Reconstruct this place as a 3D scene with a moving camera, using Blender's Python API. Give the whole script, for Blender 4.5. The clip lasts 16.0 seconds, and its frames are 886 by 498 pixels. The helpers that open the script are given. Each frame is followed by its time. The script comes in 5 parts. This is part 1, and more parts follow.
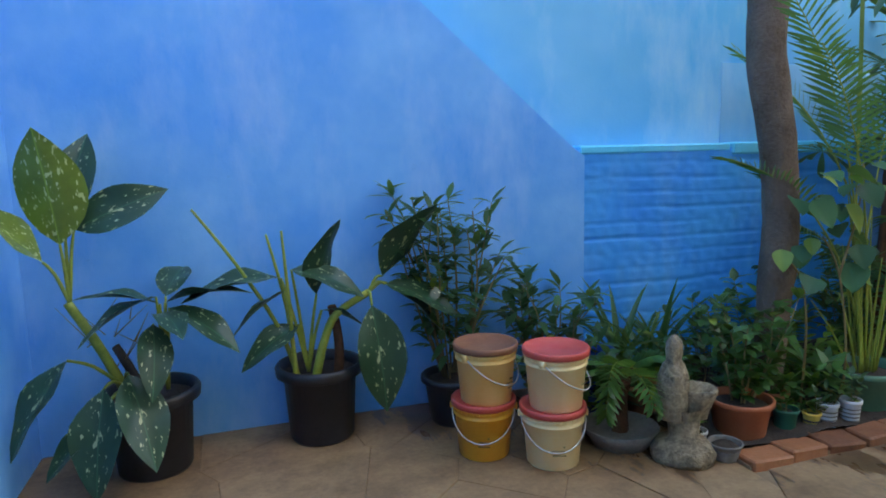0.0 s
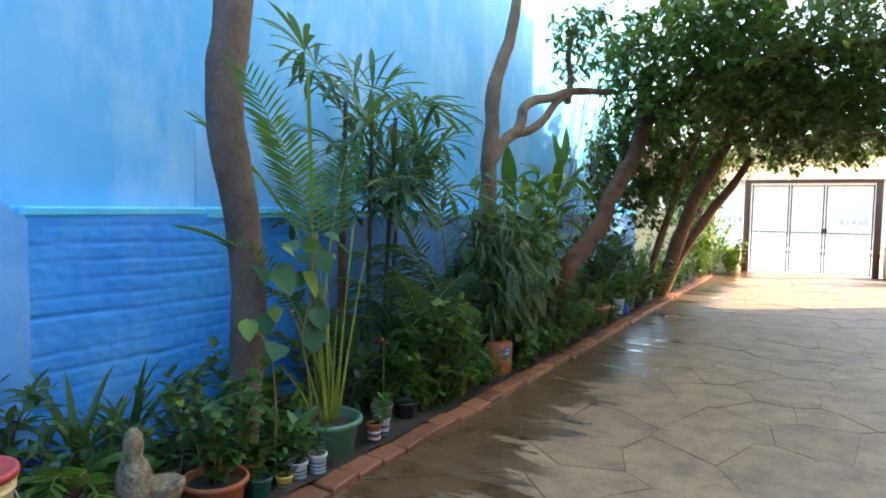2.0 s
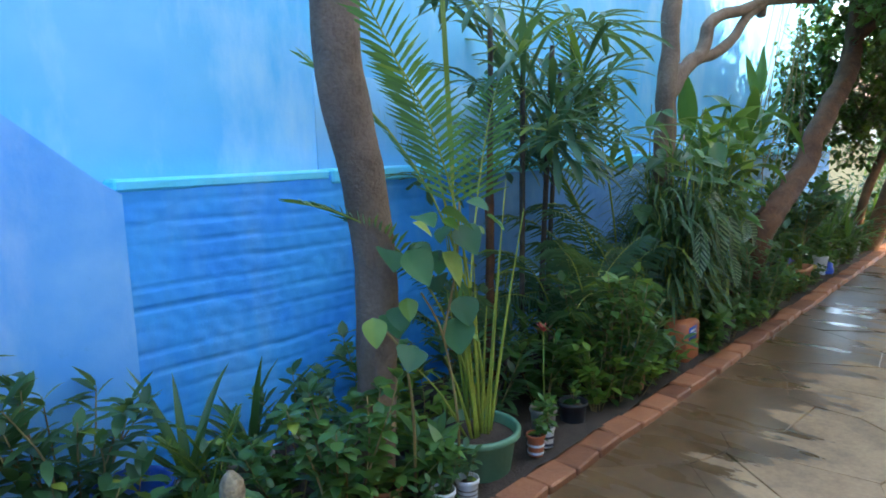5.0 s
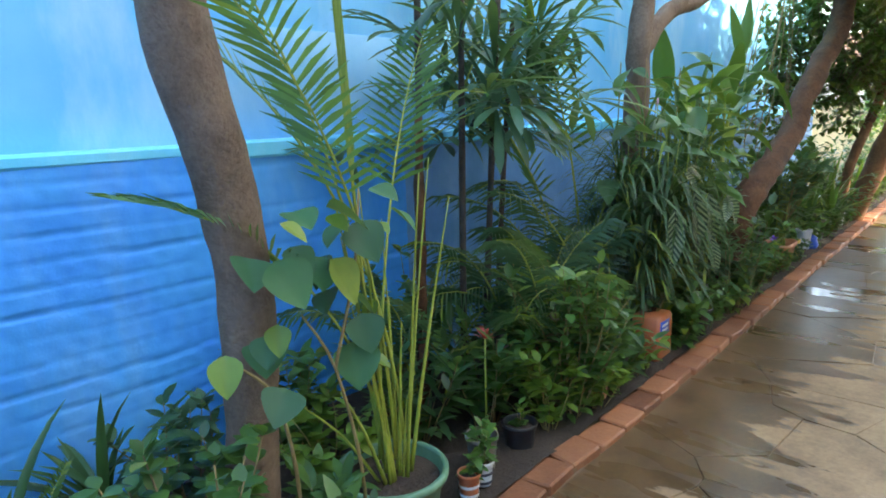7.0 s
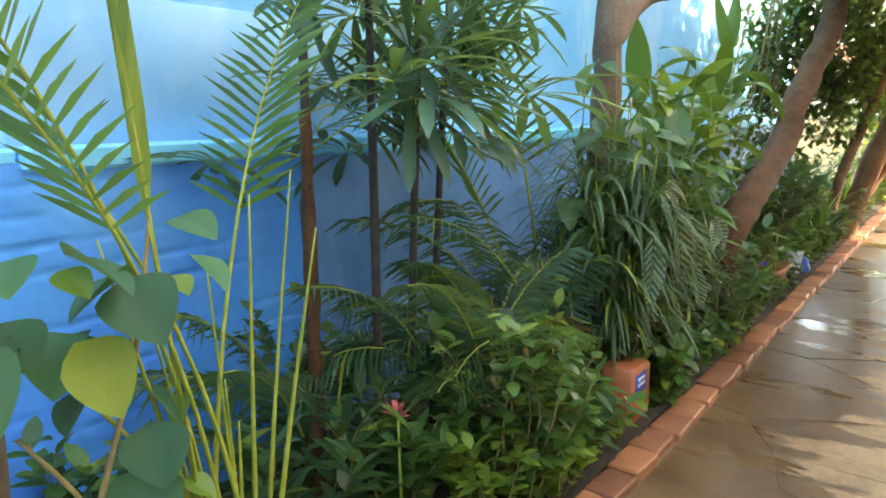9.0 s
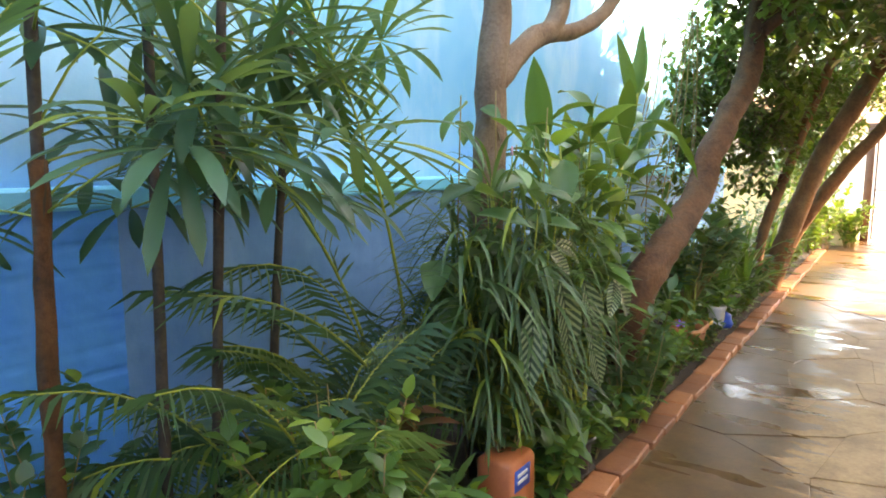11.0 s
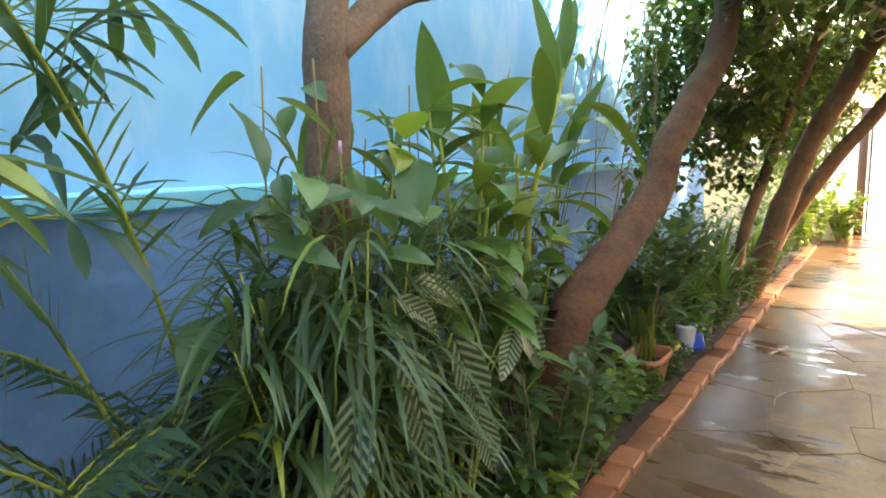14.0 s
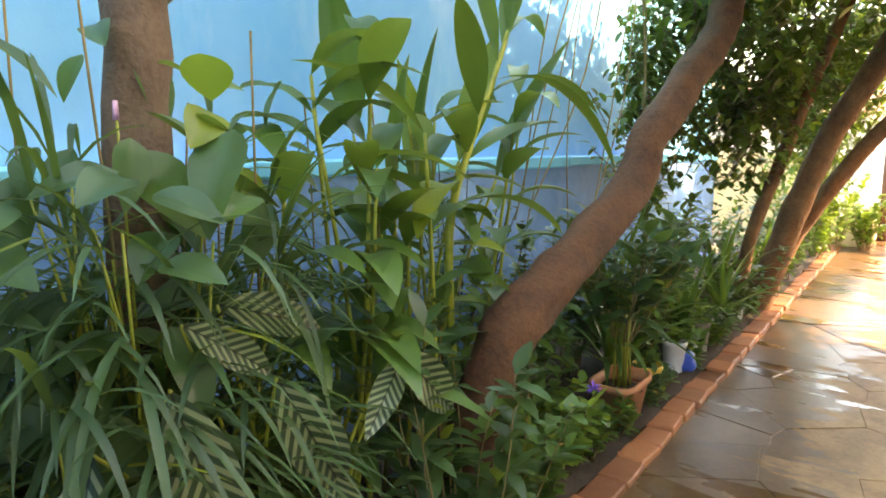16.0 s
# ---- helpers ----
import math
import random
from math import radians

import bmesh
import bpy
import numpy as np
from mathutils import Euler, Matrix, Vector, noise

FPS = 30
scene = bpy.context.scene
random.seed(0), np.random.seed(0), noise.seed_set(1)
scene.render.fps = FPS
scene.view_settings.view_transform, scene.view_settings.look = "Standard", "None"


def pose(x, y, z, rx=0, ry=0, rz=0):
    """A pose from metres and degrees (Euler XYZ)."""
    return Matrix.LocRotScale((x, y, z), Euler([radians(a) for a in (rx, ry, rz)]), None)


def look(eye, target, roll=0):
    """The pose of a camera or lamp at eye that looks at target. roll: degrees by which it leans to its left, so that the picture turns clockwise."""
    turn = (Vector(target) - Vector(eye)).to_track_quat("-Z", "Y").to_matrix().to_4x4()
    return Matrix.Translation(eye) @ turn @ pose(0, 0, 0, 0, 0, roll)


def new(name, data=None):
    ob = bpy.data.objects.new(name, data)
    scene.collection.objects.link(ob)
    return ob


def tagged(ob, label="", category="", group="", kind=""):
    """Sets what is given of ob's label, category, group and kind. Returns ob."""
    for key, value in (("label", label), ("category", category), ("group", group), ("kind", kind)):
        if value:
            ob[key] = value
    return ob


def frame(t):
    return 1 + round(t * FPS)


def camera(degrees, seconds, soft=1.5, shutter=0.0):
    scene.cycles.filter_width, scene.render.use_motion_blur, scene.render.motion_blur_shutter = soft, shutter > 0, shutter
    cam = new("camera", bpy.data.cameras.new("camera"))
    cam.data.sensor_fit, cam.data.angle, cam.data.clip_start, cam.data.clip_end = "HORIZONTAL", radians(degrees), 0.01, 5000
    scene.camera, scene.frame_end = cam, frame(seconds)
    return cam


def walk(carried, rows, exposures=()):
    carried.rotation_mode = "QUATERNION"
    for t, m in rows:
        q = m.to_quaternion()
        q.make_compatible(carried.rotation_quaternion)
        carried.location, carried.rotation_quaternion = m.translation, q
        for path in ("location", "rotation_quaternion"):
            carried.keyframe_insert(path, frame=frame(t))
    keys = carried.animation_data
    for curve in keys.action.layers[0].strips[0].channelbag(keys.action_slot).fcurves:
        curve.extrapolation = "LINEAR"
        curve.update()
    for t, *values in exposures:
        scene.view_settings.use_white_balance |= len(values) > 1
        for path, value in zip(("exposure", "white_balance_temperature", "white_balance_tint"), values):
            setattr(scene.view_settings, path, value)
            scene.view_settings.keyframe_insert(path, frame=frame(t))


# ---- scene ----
cam = camera(69.1, 16.0, soft=1.8)
ROWS = [
    (0.0, 0.060, 0.081, 1.432, 81.90, 1.38, -18.13),
    (0.5, 0.207, 0.036, 1.444, 82.18, 1.33, -32.57),
    (1.0, 0.334, -0.013, 1.462, 84.57, 0.58, -45.75),
    (1.5, 0.374, 0.020, 1.487, 87.11, 0.84, -58.93),
    (2.0, 0.383, 0.115, 1.512, 86.22, -0.83, -59.38),
    (2.5, 0.369, 0.155, 1.539, 83.68, -1.02, -56.21),
    (3.0, 0.405, 0.219, 1.516, 82.07, 0.02, -51.48),
    (5.5, 1.255, 0.744, 1.591, 81.14, 1.46, -46.80),
    (6.0, 1.435, 0.723, 1.620, 80.00, 0.66, -47.19),
    (6.5, 1.537, 0.776, 1.601, 81.71, 0.50, -48.40),
    (7.0, 1.730, 0.953, 1.585, 78.08, 1.69, -48.79),
    (7.5, 1.934, 1.004, 1.547, 79.34, 1.03, -47.98),
    (8.0, 2.192, 1.063, 1.538, 78.52, 0.96, -46.29),
    (8.5, 2.367, 1.181, 1.532, 80.18, 0.18, -48.91),
    (9.0, 2.515, 1.269, 1.527, 79.07, 1.31, -50.58),
    (9.5, 2.701, 1.261, 1.534, 81.10, 0.41, -49.83),
    (10.0, 2.850, 1.219, 1.562, 82.79, -0.41, -52.58),
    (12.5, 3.694, 1.241, 1.570, 81.77, 0.47, -55.76),
    (13.0, 3.862, 1.229, 1.569, 82.29, 0.61, -56.27),
    (13.5, 4.075, 1.280, 1.584, 82.01, 0.60, -57.96),
    (14.0, 4.282, 1.277, 1.588, 81.78, 1.16, -55.06),
    (14.5, 4.545, 1.210, 1.602, 80.87, 0.40, -52.04),
    (15.0, 4.727, 1.225, 1.555, 81.02, 0.37, -51.98),
    (15.5, 4.938, 1.292, 1.533, 79.58, 0.35, -52.84),
    (16.0, 5.021, 1.277, 1.539, 81.21, -0.07, -53.28),
]
EXPOSURES = [(0.0, 2.6, 7050, 10), (1.5, 2.8, 7100, 10), (3.0, 3.0, 6950, 10), (5.5, 3.2, 6750, 8), (7.5, 3.6, 8000, 11), (9.0, 3.9, 9600, 14), (10.0, 3.9, 10600, 17), (12.5, 3.75, 9300, 19), (14.0, 3.7, 9600, 19), (16.0, 3.75, 10500, 19)]
walk(cam, [(t, pose(x, y, z, rx, ry, rz)) for t, x, y, z, rx, ry, rz in ROWS], EXPOSURES)

# ---- light ----
SUN_ELEV, SUN_AZ = 40.0, -50.0   # degrees up, degrees from +x towards +y
world = bpy.data.worlds.new("sky")
scene.world = world
world.use_nodes = True
sky = world.node_tree.nodes.new("ShaderNodeTexSky")
sky.sky_type = "NISHITA"
sky.sun_disc = False
sky.sun_elevation = radians(SUN_ELEV)
sky.sun_rotation = radians(90 - SUN_AZ)
background = world.node_tree.nodes["Background"]
world.node_tree.links.new(sky.outputs[0], background.inputs[0])
background.inputs[1].default_value = 0.15
sun_way = Vector((math.cos(radians(SUN_ELEV)) * math.cos(radians(SUN_AZ)), math.cos(radians(SUN_ELEV)) * math.sin(radians(SUN_AZ)), math.sin(radians(SUN_ELEV))))
sun = new("sun", bpy.data.lights.new("sun", "SUN"))
sun.data.energy, sun.data.angle, sun.data.color = 2.0, radians(0.5), (1.0, 0.9, 0.74)
sun.matrix_world = look(sun_way * 40, (0, 0, 0))

# ---- materials ----
def shader(name):
    m = bpy.data.materials.new(name)
    m.use_nodes = True
    nt = m.node_tree
    return m, nt, nt.nodes["Principled BSDF"], nt.nodes["Material Output"]


def node(nt, kind, **values):
    n = nt.nodes.new(kind)
    for key, value in values.items():
        n.inputs[key.replace("_", " ")].default_value = value
    return n


def ramp(nt, factor, a, b, lo=0.3, hi=0.7):
    r = nt.nodes.new("ShaderNodeValToRGB")
    r.color_ramp.elements[0].position, r.color_ramp.elements[1].position = lo, hi
    r.color_ramp.elements[0].color, r.color_ramp.elements[1].color = (*a, 1), (*b, 1)
    nt.links.new(factor, r.inputs[0])
    return r.outputs[0]


def blend(nt, factor, a, b, mode="MIX"):
    m = nt.nodes.new("ShaderNodeMix")
    m.data_type, m.blend_type = "RGBA", mode
    for value, socket in ((factor, m.inputs[0]), (a, m.inputs[6]), (b, m.inputs[7])):
        if isinstance(value, (int, float)):
            socket.default_value = value
        elif isinstance(value, tuple):
            socket.default_value = (*value, 1)
        else:
            nt.links.new(value, socket)
    return m.outputs[2]


def maths(nt, op, a, b=0.0):
    m = nt.nodes.new("ShaderNodeMath")
    m.operation = op
    for i, value in enumerate((a, b)):
        if isinstance(value, (int, float)):
            m.inputs[i].default_value = value
        else:
            nt.links.new(value, m.inputs[i])
    return m.outputs[0]


def place(nt, world_space=True):
    if world_space:
        return nt.nodes.new("ShaderNodeNewGeometry").outputs["Position"]
    return nt.nodes.new("ShaderNodeTexCoord").outputs["Object"]


def grain(nt, where, scale, detail=5.0, rough=0.6):
    n = node(nt, "ShaderNodeTexNoise", Scale=scale, Detail=detail, Roughness=rough)
    nt.links.new(where, n.inputs["Vector"])
    return n.outputs["Fac"]


def relief(nt, bsdf, height, strength=0.4, distance=0.01):
    b = node(nt, "ShaderNodeBump", Strength=strength, Distance=distance)
    nt.links.new(height, b.inputs["Height"])
    nt.links.new(b.outputs[0], bsdf.inputs["Normal"])


def surface(name, dark, light, rough=0.8, coarse=3.0, fine=40.0, bump=0.4, depth=0.005, metal=0.0, local=False, pieces=False):
    """A worn, grainy surface of two tones at two scales."""
    m, nt, bsdf, _ = shader(name)
    w = place(nt, not local)
    big, small = grain(nt, w, coarse), grain(nt, w, fine)
    colour = ramp(nt, big, dark, light)
    colour = blend(nt, 0.35, colour, ramp(nt, small, dark, light), "MIX")
    if pieces:
        rnd = nt.nodes.new("ShaderNodeObjectInfo").outputs["Random"]
        colour = blend(nt, 0.5, colour, ramp(nt, rnd, tuple(c * 0.6 for c in dark), tuple(min(1, c * 1.25) for c in light), 0, 1))
    nt.links.new(colour, bsdf.inputs["Base Color"])
    bsdf.inputs["Roughness"].default_value = rough
    bsdf.inputs["Metallic"].default_value = metal
    relief(nt, bsdf, blend(nt, 0.5, big, small), bump, depth)
    return m


def leafy(name, dark, light, rough=0.38, glow=0.3, fade=(0.25, 0.32, 0.04)):
    """Leaves: each its own green, thin enough to let light through."""
    m, nt, bsdf, out = shader(name)
    geo = nt.nodes.new("ShaderNodeNewGeometry")
    rnd = maths(nt, "FRACT", maths(nt, "ADD", geo.outputs["Random Per Island"], nt.nodes.new("ShaderNodeObjectInfo").outputs["Random"]))
    colour = ramp(nt, rnd, dark, light, 0.0, 0.9)
    old = maths(nt, "GREATER_THAN", rnd, 0.965)
    colour = blend(nt, old, colour, fade)
    colour = blend(nt, maths(nt, "MULTIPLY", grain(nt, geo.outputs["Position"], 25.0), 0.5), colour, dark)
    nt.links.new(colour, bsdf.inputs["Base Color"])
    bsdf.inputs["Roughness"].default_value = rough
    thin = nt.nodes.new("ShaderNodeBsdfTranslucent")
    nt.links.new(blend(nt, 0.45, colour, (0.35, 0.5, 0.05)), thin.inputs[0])
    mix = nt.nodes.new("ShaderNodeMixShader")
    mix.inputs[0].default_value = glow
    nt.links.new(bsdf.outputs[0], mix.inputs[1])
    nt.links.new(thin.outputs[0], mix.inputs[2])
    nt.links.new(mix.outputs[0], out.inputs[0])
    return m


def paint_blue(name, a, b, worn, coarse=1.2):
    m, nt, bsdf, _ = shader(name)
    w = place(nt)
    stretch = nt.nodes.new("ShaderNodeMapping")
    stretch.inputs["Scale"].default_value = (1.0, 1.0, 0.35)
    nt.links.new(w, stretch.inputs[0])
    cloud, streak, small = grain(nt, w, coarse, 4), grain(nt, stretch.outputs[0], 2.6, 6, 0.65), grain(nt, w, 55.0, 4)
    colour = ramp(nt, cloud, a, b)
    colour = blend(nt, maths(nt, "MULTIPLY", ramp(nt, streak, (0, 0, 0), (1, 1, 1), 0.5, 0.75), 0.55), colour, worn)
    spots = ramp(nt, grain(nt, w, 7.0, 8, 0.7), (0, 0, 0), (1, 1, 1), 0.66, 0.74)
    colour = blend(nt, maths(nt, "MULTIPLY", spots, 0.35), colour, tuple(c * 0.55 for c in a))
    nt.links.new(colour, bsdf.inputs["Base Color"])
    bsdf.inputs["Roughness"].default_value = 0.62
    relief(nt, bsdf, blend(nt, 0.4, grain(nt, w, 12.0), small), 0.35, 0.006)
    return m


def paving():
    """Brown flagstones with a ragged dark strip of damp and painted leaf shade along the brick edging, and small
    puddles.
    """
    m, nt, bsdf, _ = shader("flagstone")
    w = place(nt)
    rnd = nt.nodes.new("ShaderNodeObjectInfo").outputs["Random"]
    big, small = grain(nt, w, 1.4, 6), grain(nt, w, 38.0, 6)
    colour = ramp(nt, big, (0.26, 0.145, 0.066), (0.41, 0.245, 0.115))
    colour = blend(nt, 0.3, colour, ramp(nt, rnd, (0.25, 0.14, 0.065), (0.46, 0.285, 0.145), 0, 1))
    colour = blend(nt, 0.25, colour, ramp(nt, small, (0.16, 0.09, 0.045), (0.46, 0.28, 0.14)))
    dirt = ramp(nt, grain(nt, w, 3.6, 8, 0.7), (0.45, 0.42, 0.40), (1, 1, 1), 0.36, 0.58)
    colour = blend(nt, 0.75, colour, blend(nt, 1.0, colour, dirt, "MULTIPLY"))
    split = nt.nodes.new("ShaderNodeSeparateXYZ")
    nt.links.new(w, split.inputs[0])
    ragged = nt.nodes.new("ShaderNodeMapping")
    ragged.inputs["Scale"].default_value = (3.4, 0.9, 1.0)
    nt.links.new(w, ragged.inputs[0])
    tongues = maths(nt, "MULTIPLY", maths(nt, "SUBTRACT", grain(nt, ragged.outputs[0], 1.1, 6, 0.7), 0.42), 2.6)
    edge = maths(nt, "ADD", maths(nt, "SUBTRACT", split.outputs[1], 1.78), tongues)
    west_fade = maths(nt, "MULTIPLY", maths(nt, "MAXIMUM", maths(nt, "SUBTRACT", 3.4, split.outputs[0]), 0.0), 0.7)
    edge = maths(nt, "SUBTRACT", edge, west_fade)
    wet_shade = ramp(nt, edge, (0, 0, 0), (1, 1, 1), 0.0, 0.06)
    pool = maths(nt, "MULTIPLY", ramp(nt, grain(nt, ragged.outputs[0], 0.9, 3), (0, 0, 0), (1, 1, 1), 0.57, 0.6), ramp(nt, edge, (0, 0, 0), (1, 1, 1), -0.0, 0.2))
    # darkens the strip: damp stone and leaf shade painted as one tone
    colour = blend(nt, maths(nt, "MULTIPLY", wet_shade, 0.85), colour, blend(nt, 1.0, colour, (0.33, 0.30, 0.30), "MULTIPLY"))
    nt.links.new(colour, bsdf.inputs["Base Color"])
    r = maths(nt, "SUBTRACT", 0.62, maths(nt, "MULTIPLY", wet_shade, 0.32))
    r = maths(nt, "SUBTRACT", r, maths(nt, "MULTIPLY", maths(nt, "MULTIPLY", pool, wet_shade), 0.24))
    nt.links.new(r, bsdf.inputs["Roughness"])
    relief(nt, bsdf, blend(nt, 0.5, grain(nt, w, 6.0), small), 0.35, 0.006)
    return m


def striped_leaf():
    m, nt, bsdf, out = shader("striped_leaf")
    split = nt.nodes.new("ShaderNodeSeparateXYZ")
    nt.links.new(place(nt, False), split.inputs[0])
    side = maths(nt, "ABSOLUTE", split.outputs[1])
    along = maths(nt, "SUBTRACT", split.outputs[0], maths(nt, "MULTIPLY", side, 1.3))
    wave = maths(nt, "SINE", maths(nt, "MULTIPLY", along, 190.0))
    band = ramp(nt, maths(nt, "MULTIPLY_ADD", wave, 0.5), (0.24, 0.31, 0.17), (0.025, 0.065, 0.03), 0.30, 0.56)
    rib = ramp(nt, side, (0.02, 0.05, 0.025), (1, 1, 1), 0.0015, 0.0022)
    colour = blend(nt, 1.0, band, rib, "MULTIPLY")
    nt.links.new(colour, bsdf.inputs["Base Color"])
    bsdf.inputs["Roughness"].default_value = 0.4
    thin = nt.nodes.new("ShaderNodeBsdfTranslucent")
    nt.links.new(colour, thin.inputs[0])
    mix = nt.nodes.new("ShaderNodeMixShader")
    mix.inputs[0].default_value = 0.22
    nt.links.new(bsdf.outputs[0], mix.inputs[1])
    nt.links.new(thin.outputs[0], mix.inputs[2])
    nt.links.new(mix.outputs[0], out.inputs[0])
    return m


def speckled_leaf(name, green, cream, lo):
    m, nt, bsdf, _ = shader(name)
    w = place(nt, False)
    stretch = nt.nodes.new("ShaderNodeMapping")
    stretch.inputs["Scale"].default_value = (0.7, 1.6, 1.0)
    nt.links.new(w, stretch.inputs[0])
    split = nt.nodes.new("ShaderNodeSeparateXYZ")
    nt.links.new(w, split.inputs[0])
    side = maths(nt, "ABSOLUTE", split.outputs[1])
    dots = ramp(nt, grain(nt, stretch.outputs[0], 42.0, 2, 0.5), (0, 0, 0), (1, 1, 1), lo, lo + 0.03)
    colour = blend(nt, 0.5, green, ramp(nt, grain(nt, w, 9.0), tuple(c * 0.55 for c in green), tuple(c * 1.3 for c in green)))
    colour = blend(nt, dots, colour, cream)
    colour = blend(nt, ramp(nt, side, (1, 1, 1), (0, 0, 0), 0.002, 0.004), colour, tuple(min(1, c * 1.9) for c in green))
    nt.links.new(colour, bsdf.inputs["Base Color"])
    bsdf.inputs["Roughness"].default_value = 0.36
    return m


BARK = surface("bark", (0.085, 0.052, 0.034), (0.25, 0.165, 0.115), 0.85, 6, 60, 0.9, 0.02)
BARK_RED = surface("bark_red", (0.026, 0.010, 0.005), (0.165, 0.066, 0.026), 0.85, 5, 45, 0.9, 0.02)
# lighter orange copy of the red bark, sunlight painted into its colour
BARK_SUNNY = surface("bark_sunlit", (0.07, 0.032, 0.014), (0.30, 0.15, 0.065), 0.85, 5, 45, 0.9, 0.02)
CANE = surface("cane_bark", (0.03, 0.022, 0.018), (0.09, 0.065, 0.05), 0.85, 20, 90, 0.8)
STALK = surface("green_stalk", (0.14, 0.20, 0.02), (0.42, 0.44, 0.07), 0.45, 8, 60, 0.2)
STEM = surface("brown_stem", (0.15, 0.10, 0.04), (0.34, 0.25, 0.1), 0.7, 9, 70, 0.3)
BLUE_SMOOTH = paint_blue("blue_plaster", (0.08, 0.38, 0.92), (0.22, 0.54, 0.96), (0.44, 0.66, 0.95), 2.1)
BLUE_ROUGH = paint_blue("blue_brick_paint", (0.02, 0.30, 0.92), (0.05, 0.42, 0.96), (0.20, 0.54, 0.94), 2.0)
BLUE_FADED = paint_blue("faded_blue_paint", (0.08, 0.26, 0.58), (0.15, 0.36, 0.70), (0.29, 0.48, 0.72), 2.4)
BLUE_UPPER = paint_blue("blue_upper_paint", (0.07, 0.50, 0.95), (0.24, 0.65, 0.97), (0.56, 0.80, 0.97), 0.8)
# ledge blue brightened to carry the light that falls from above
BLUE_LEDGE_LIT = paint_blue("blue_ledge_lit", (0.07, 0.62, 0.96), (0.15, 0.70, 0.97), (0.30, 0.75, 0.96))
GREY_PATCH = paint_blue("grey_blue_patch", (0.14, 0.47, 0.76), (0.26, 0.58, 0.82), (0.46, 0.68, 0.82), 1.6)
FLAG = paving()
MORTAR = surface("mortar", (0.15, 0.09, 0.05), (0.30, 0.19, 0.105), 0.95, 4, 60)
SOIL = surface("soil", (0.022, 0.015, 0.010), (0.075, 0.05, 0.035), 0.95, 9, 70, 1.0, 0.03)
BRICK = surface("edging_brick", (0.15, 0.048, 0.022), (0.40, 0.15, 0.06), 0.6, 9, 55, 0.9, 0.009, pieces=True)
BLACK_PLASTIC = surface("black_plastic", (0.010, 0.010, 0.013), (0.03, 0.03, 0.034), 0.45, 6, 60, 0.15, local=True)
TERRACOTTA = surface("terracotta", (0.34, 0.12, 0.055), (0.55, 0.24, 0.12), 0.7, 8, 60, 0.3, local=True)
ORANGE_POT = surface("orange_plastic", (0.42, 0.11, 0.045), (0.55, 0.17, 0.07), 0.5, 5, 60, 0.15, local=True)
GREEN_POT = surface("green_plastic", (0.06, 0.16, 0.09), (0.13, 0.26, 0.16), 0.5, 6, 60, 0.2, local=True)
DARK_GREEN = surface("dark_green_plastic", (0.012, 0.09, 0.06), (0.03, 0.16, 0.10), 0.45, 6, 60, 0.15, local=True)
WHITE_CUP = surface("white_plastic", (0.55, 0.56, 0.58), (0.78, 0.78, 0.78), 0.45, 8, 60, 0.1, local=True)
GREY_POT = surface("grey_cement", (0.13, 0.11, 0.095), (0.30, 0.27, 0.23), 0.9, 9, 60, 0.6, local=True)
CREAM = surface("cream_plastic", (0.92, 0.64, 0.28), (0.95, 0.73, 0.39), 0.42, 5, 60, 0.1, local=True)
PALE_MUSTARD = surface("pale_mustard_plastic", (0.86, 0.50, 0.14), (0.92, 0.60, 0.22), 0.42, 5, 60, 0.1, local=True)
MUSTARD = surface("mustard_plastic", (0.76, 0.30, 0.015), (0.86, 0.39, 0.04), 0.42, 5, 60, 0.1, local=True)
RED_LID = surface("red_plastic", (0.58, 0.055, 0.04), (0.74, 0.13, 0.09), 0.45, 5, 60, 0.15, local=True)
BROWN_LID = surface("dirty_lid", (0.17, 0.06, 0.03), (0.34, 0.14, 0.07), 0.7, 7, 60, 0.4, local=True)
WIRE = surface("wire", (0.45, 0.42, 0.38), (0.65, 0.62, 0.58), 0.4, 8, 60, 0.1)
STONE = surface("mossy_stone", (0.06, 0.045, 0.028), (0.48, 0.36, 0.22), 0.95, 22, 80, 1.0, 0.02)
BLUE_PLASTIC = surface("blue_plastic", (0.015, 0.06, 0.36), (0.03, 0.12, 0.55), 0.35, 5, 60, 0.1)
YELLOW = surface("yellow_plastic", (0.66, 0.42, 0.05), (0.78, 0.55, 0.12), 0.5, 5, 60, 0.1)
INK = surface("dark_print", (0.03, 0.03, 0.05), (0.06, 0.06, 0.08), 0.6)
# pale tone with the bright street's glare painted in, for bars and windows
PALE_GLARE = surface("pale_glare", (0.5, 0.48, 0.44), (0.65, 0.62, 0.58), 0.5, 6, 60, 0.1)
GATE_METAL = surface("brown_gate_metal", (0.07, 0.032, 0.02), (0.14, 0.065, 0.04), 0.5, 6, 60, 0.2)
RENDERED = surface("ochre_render", (0.50, 0.38, 0.2), (0.66, 0.52, 0.3), 0.9, 2, 40)
SHADE_WALL = surface("cream_wall", (0.68, 0.52, 0.33), (0.78, 0.62, 0.42), 0.9, 1.5, 40)
PALE_WALL = surface("pale_wall", (0.62, 0.58, 0.5), (0.78, 0.74, 0.66), 0.9, 1.5, 40)
ROAD = surface("road_surface", (0.34, 0.31, 0.27), (0.48, 0.44, 0.38), 0.9, 1.5, 40)
ROOF = surface("roof_tiles", (0.38, 0.2, 0.12), (0.55, 0.32, 0.2), 0.85, 3, 40)
FIELD = surface("earth", (0.14, 0.12, 0.08), (0.26, 0.22, 0.15), 0.95, 0.2, 10)
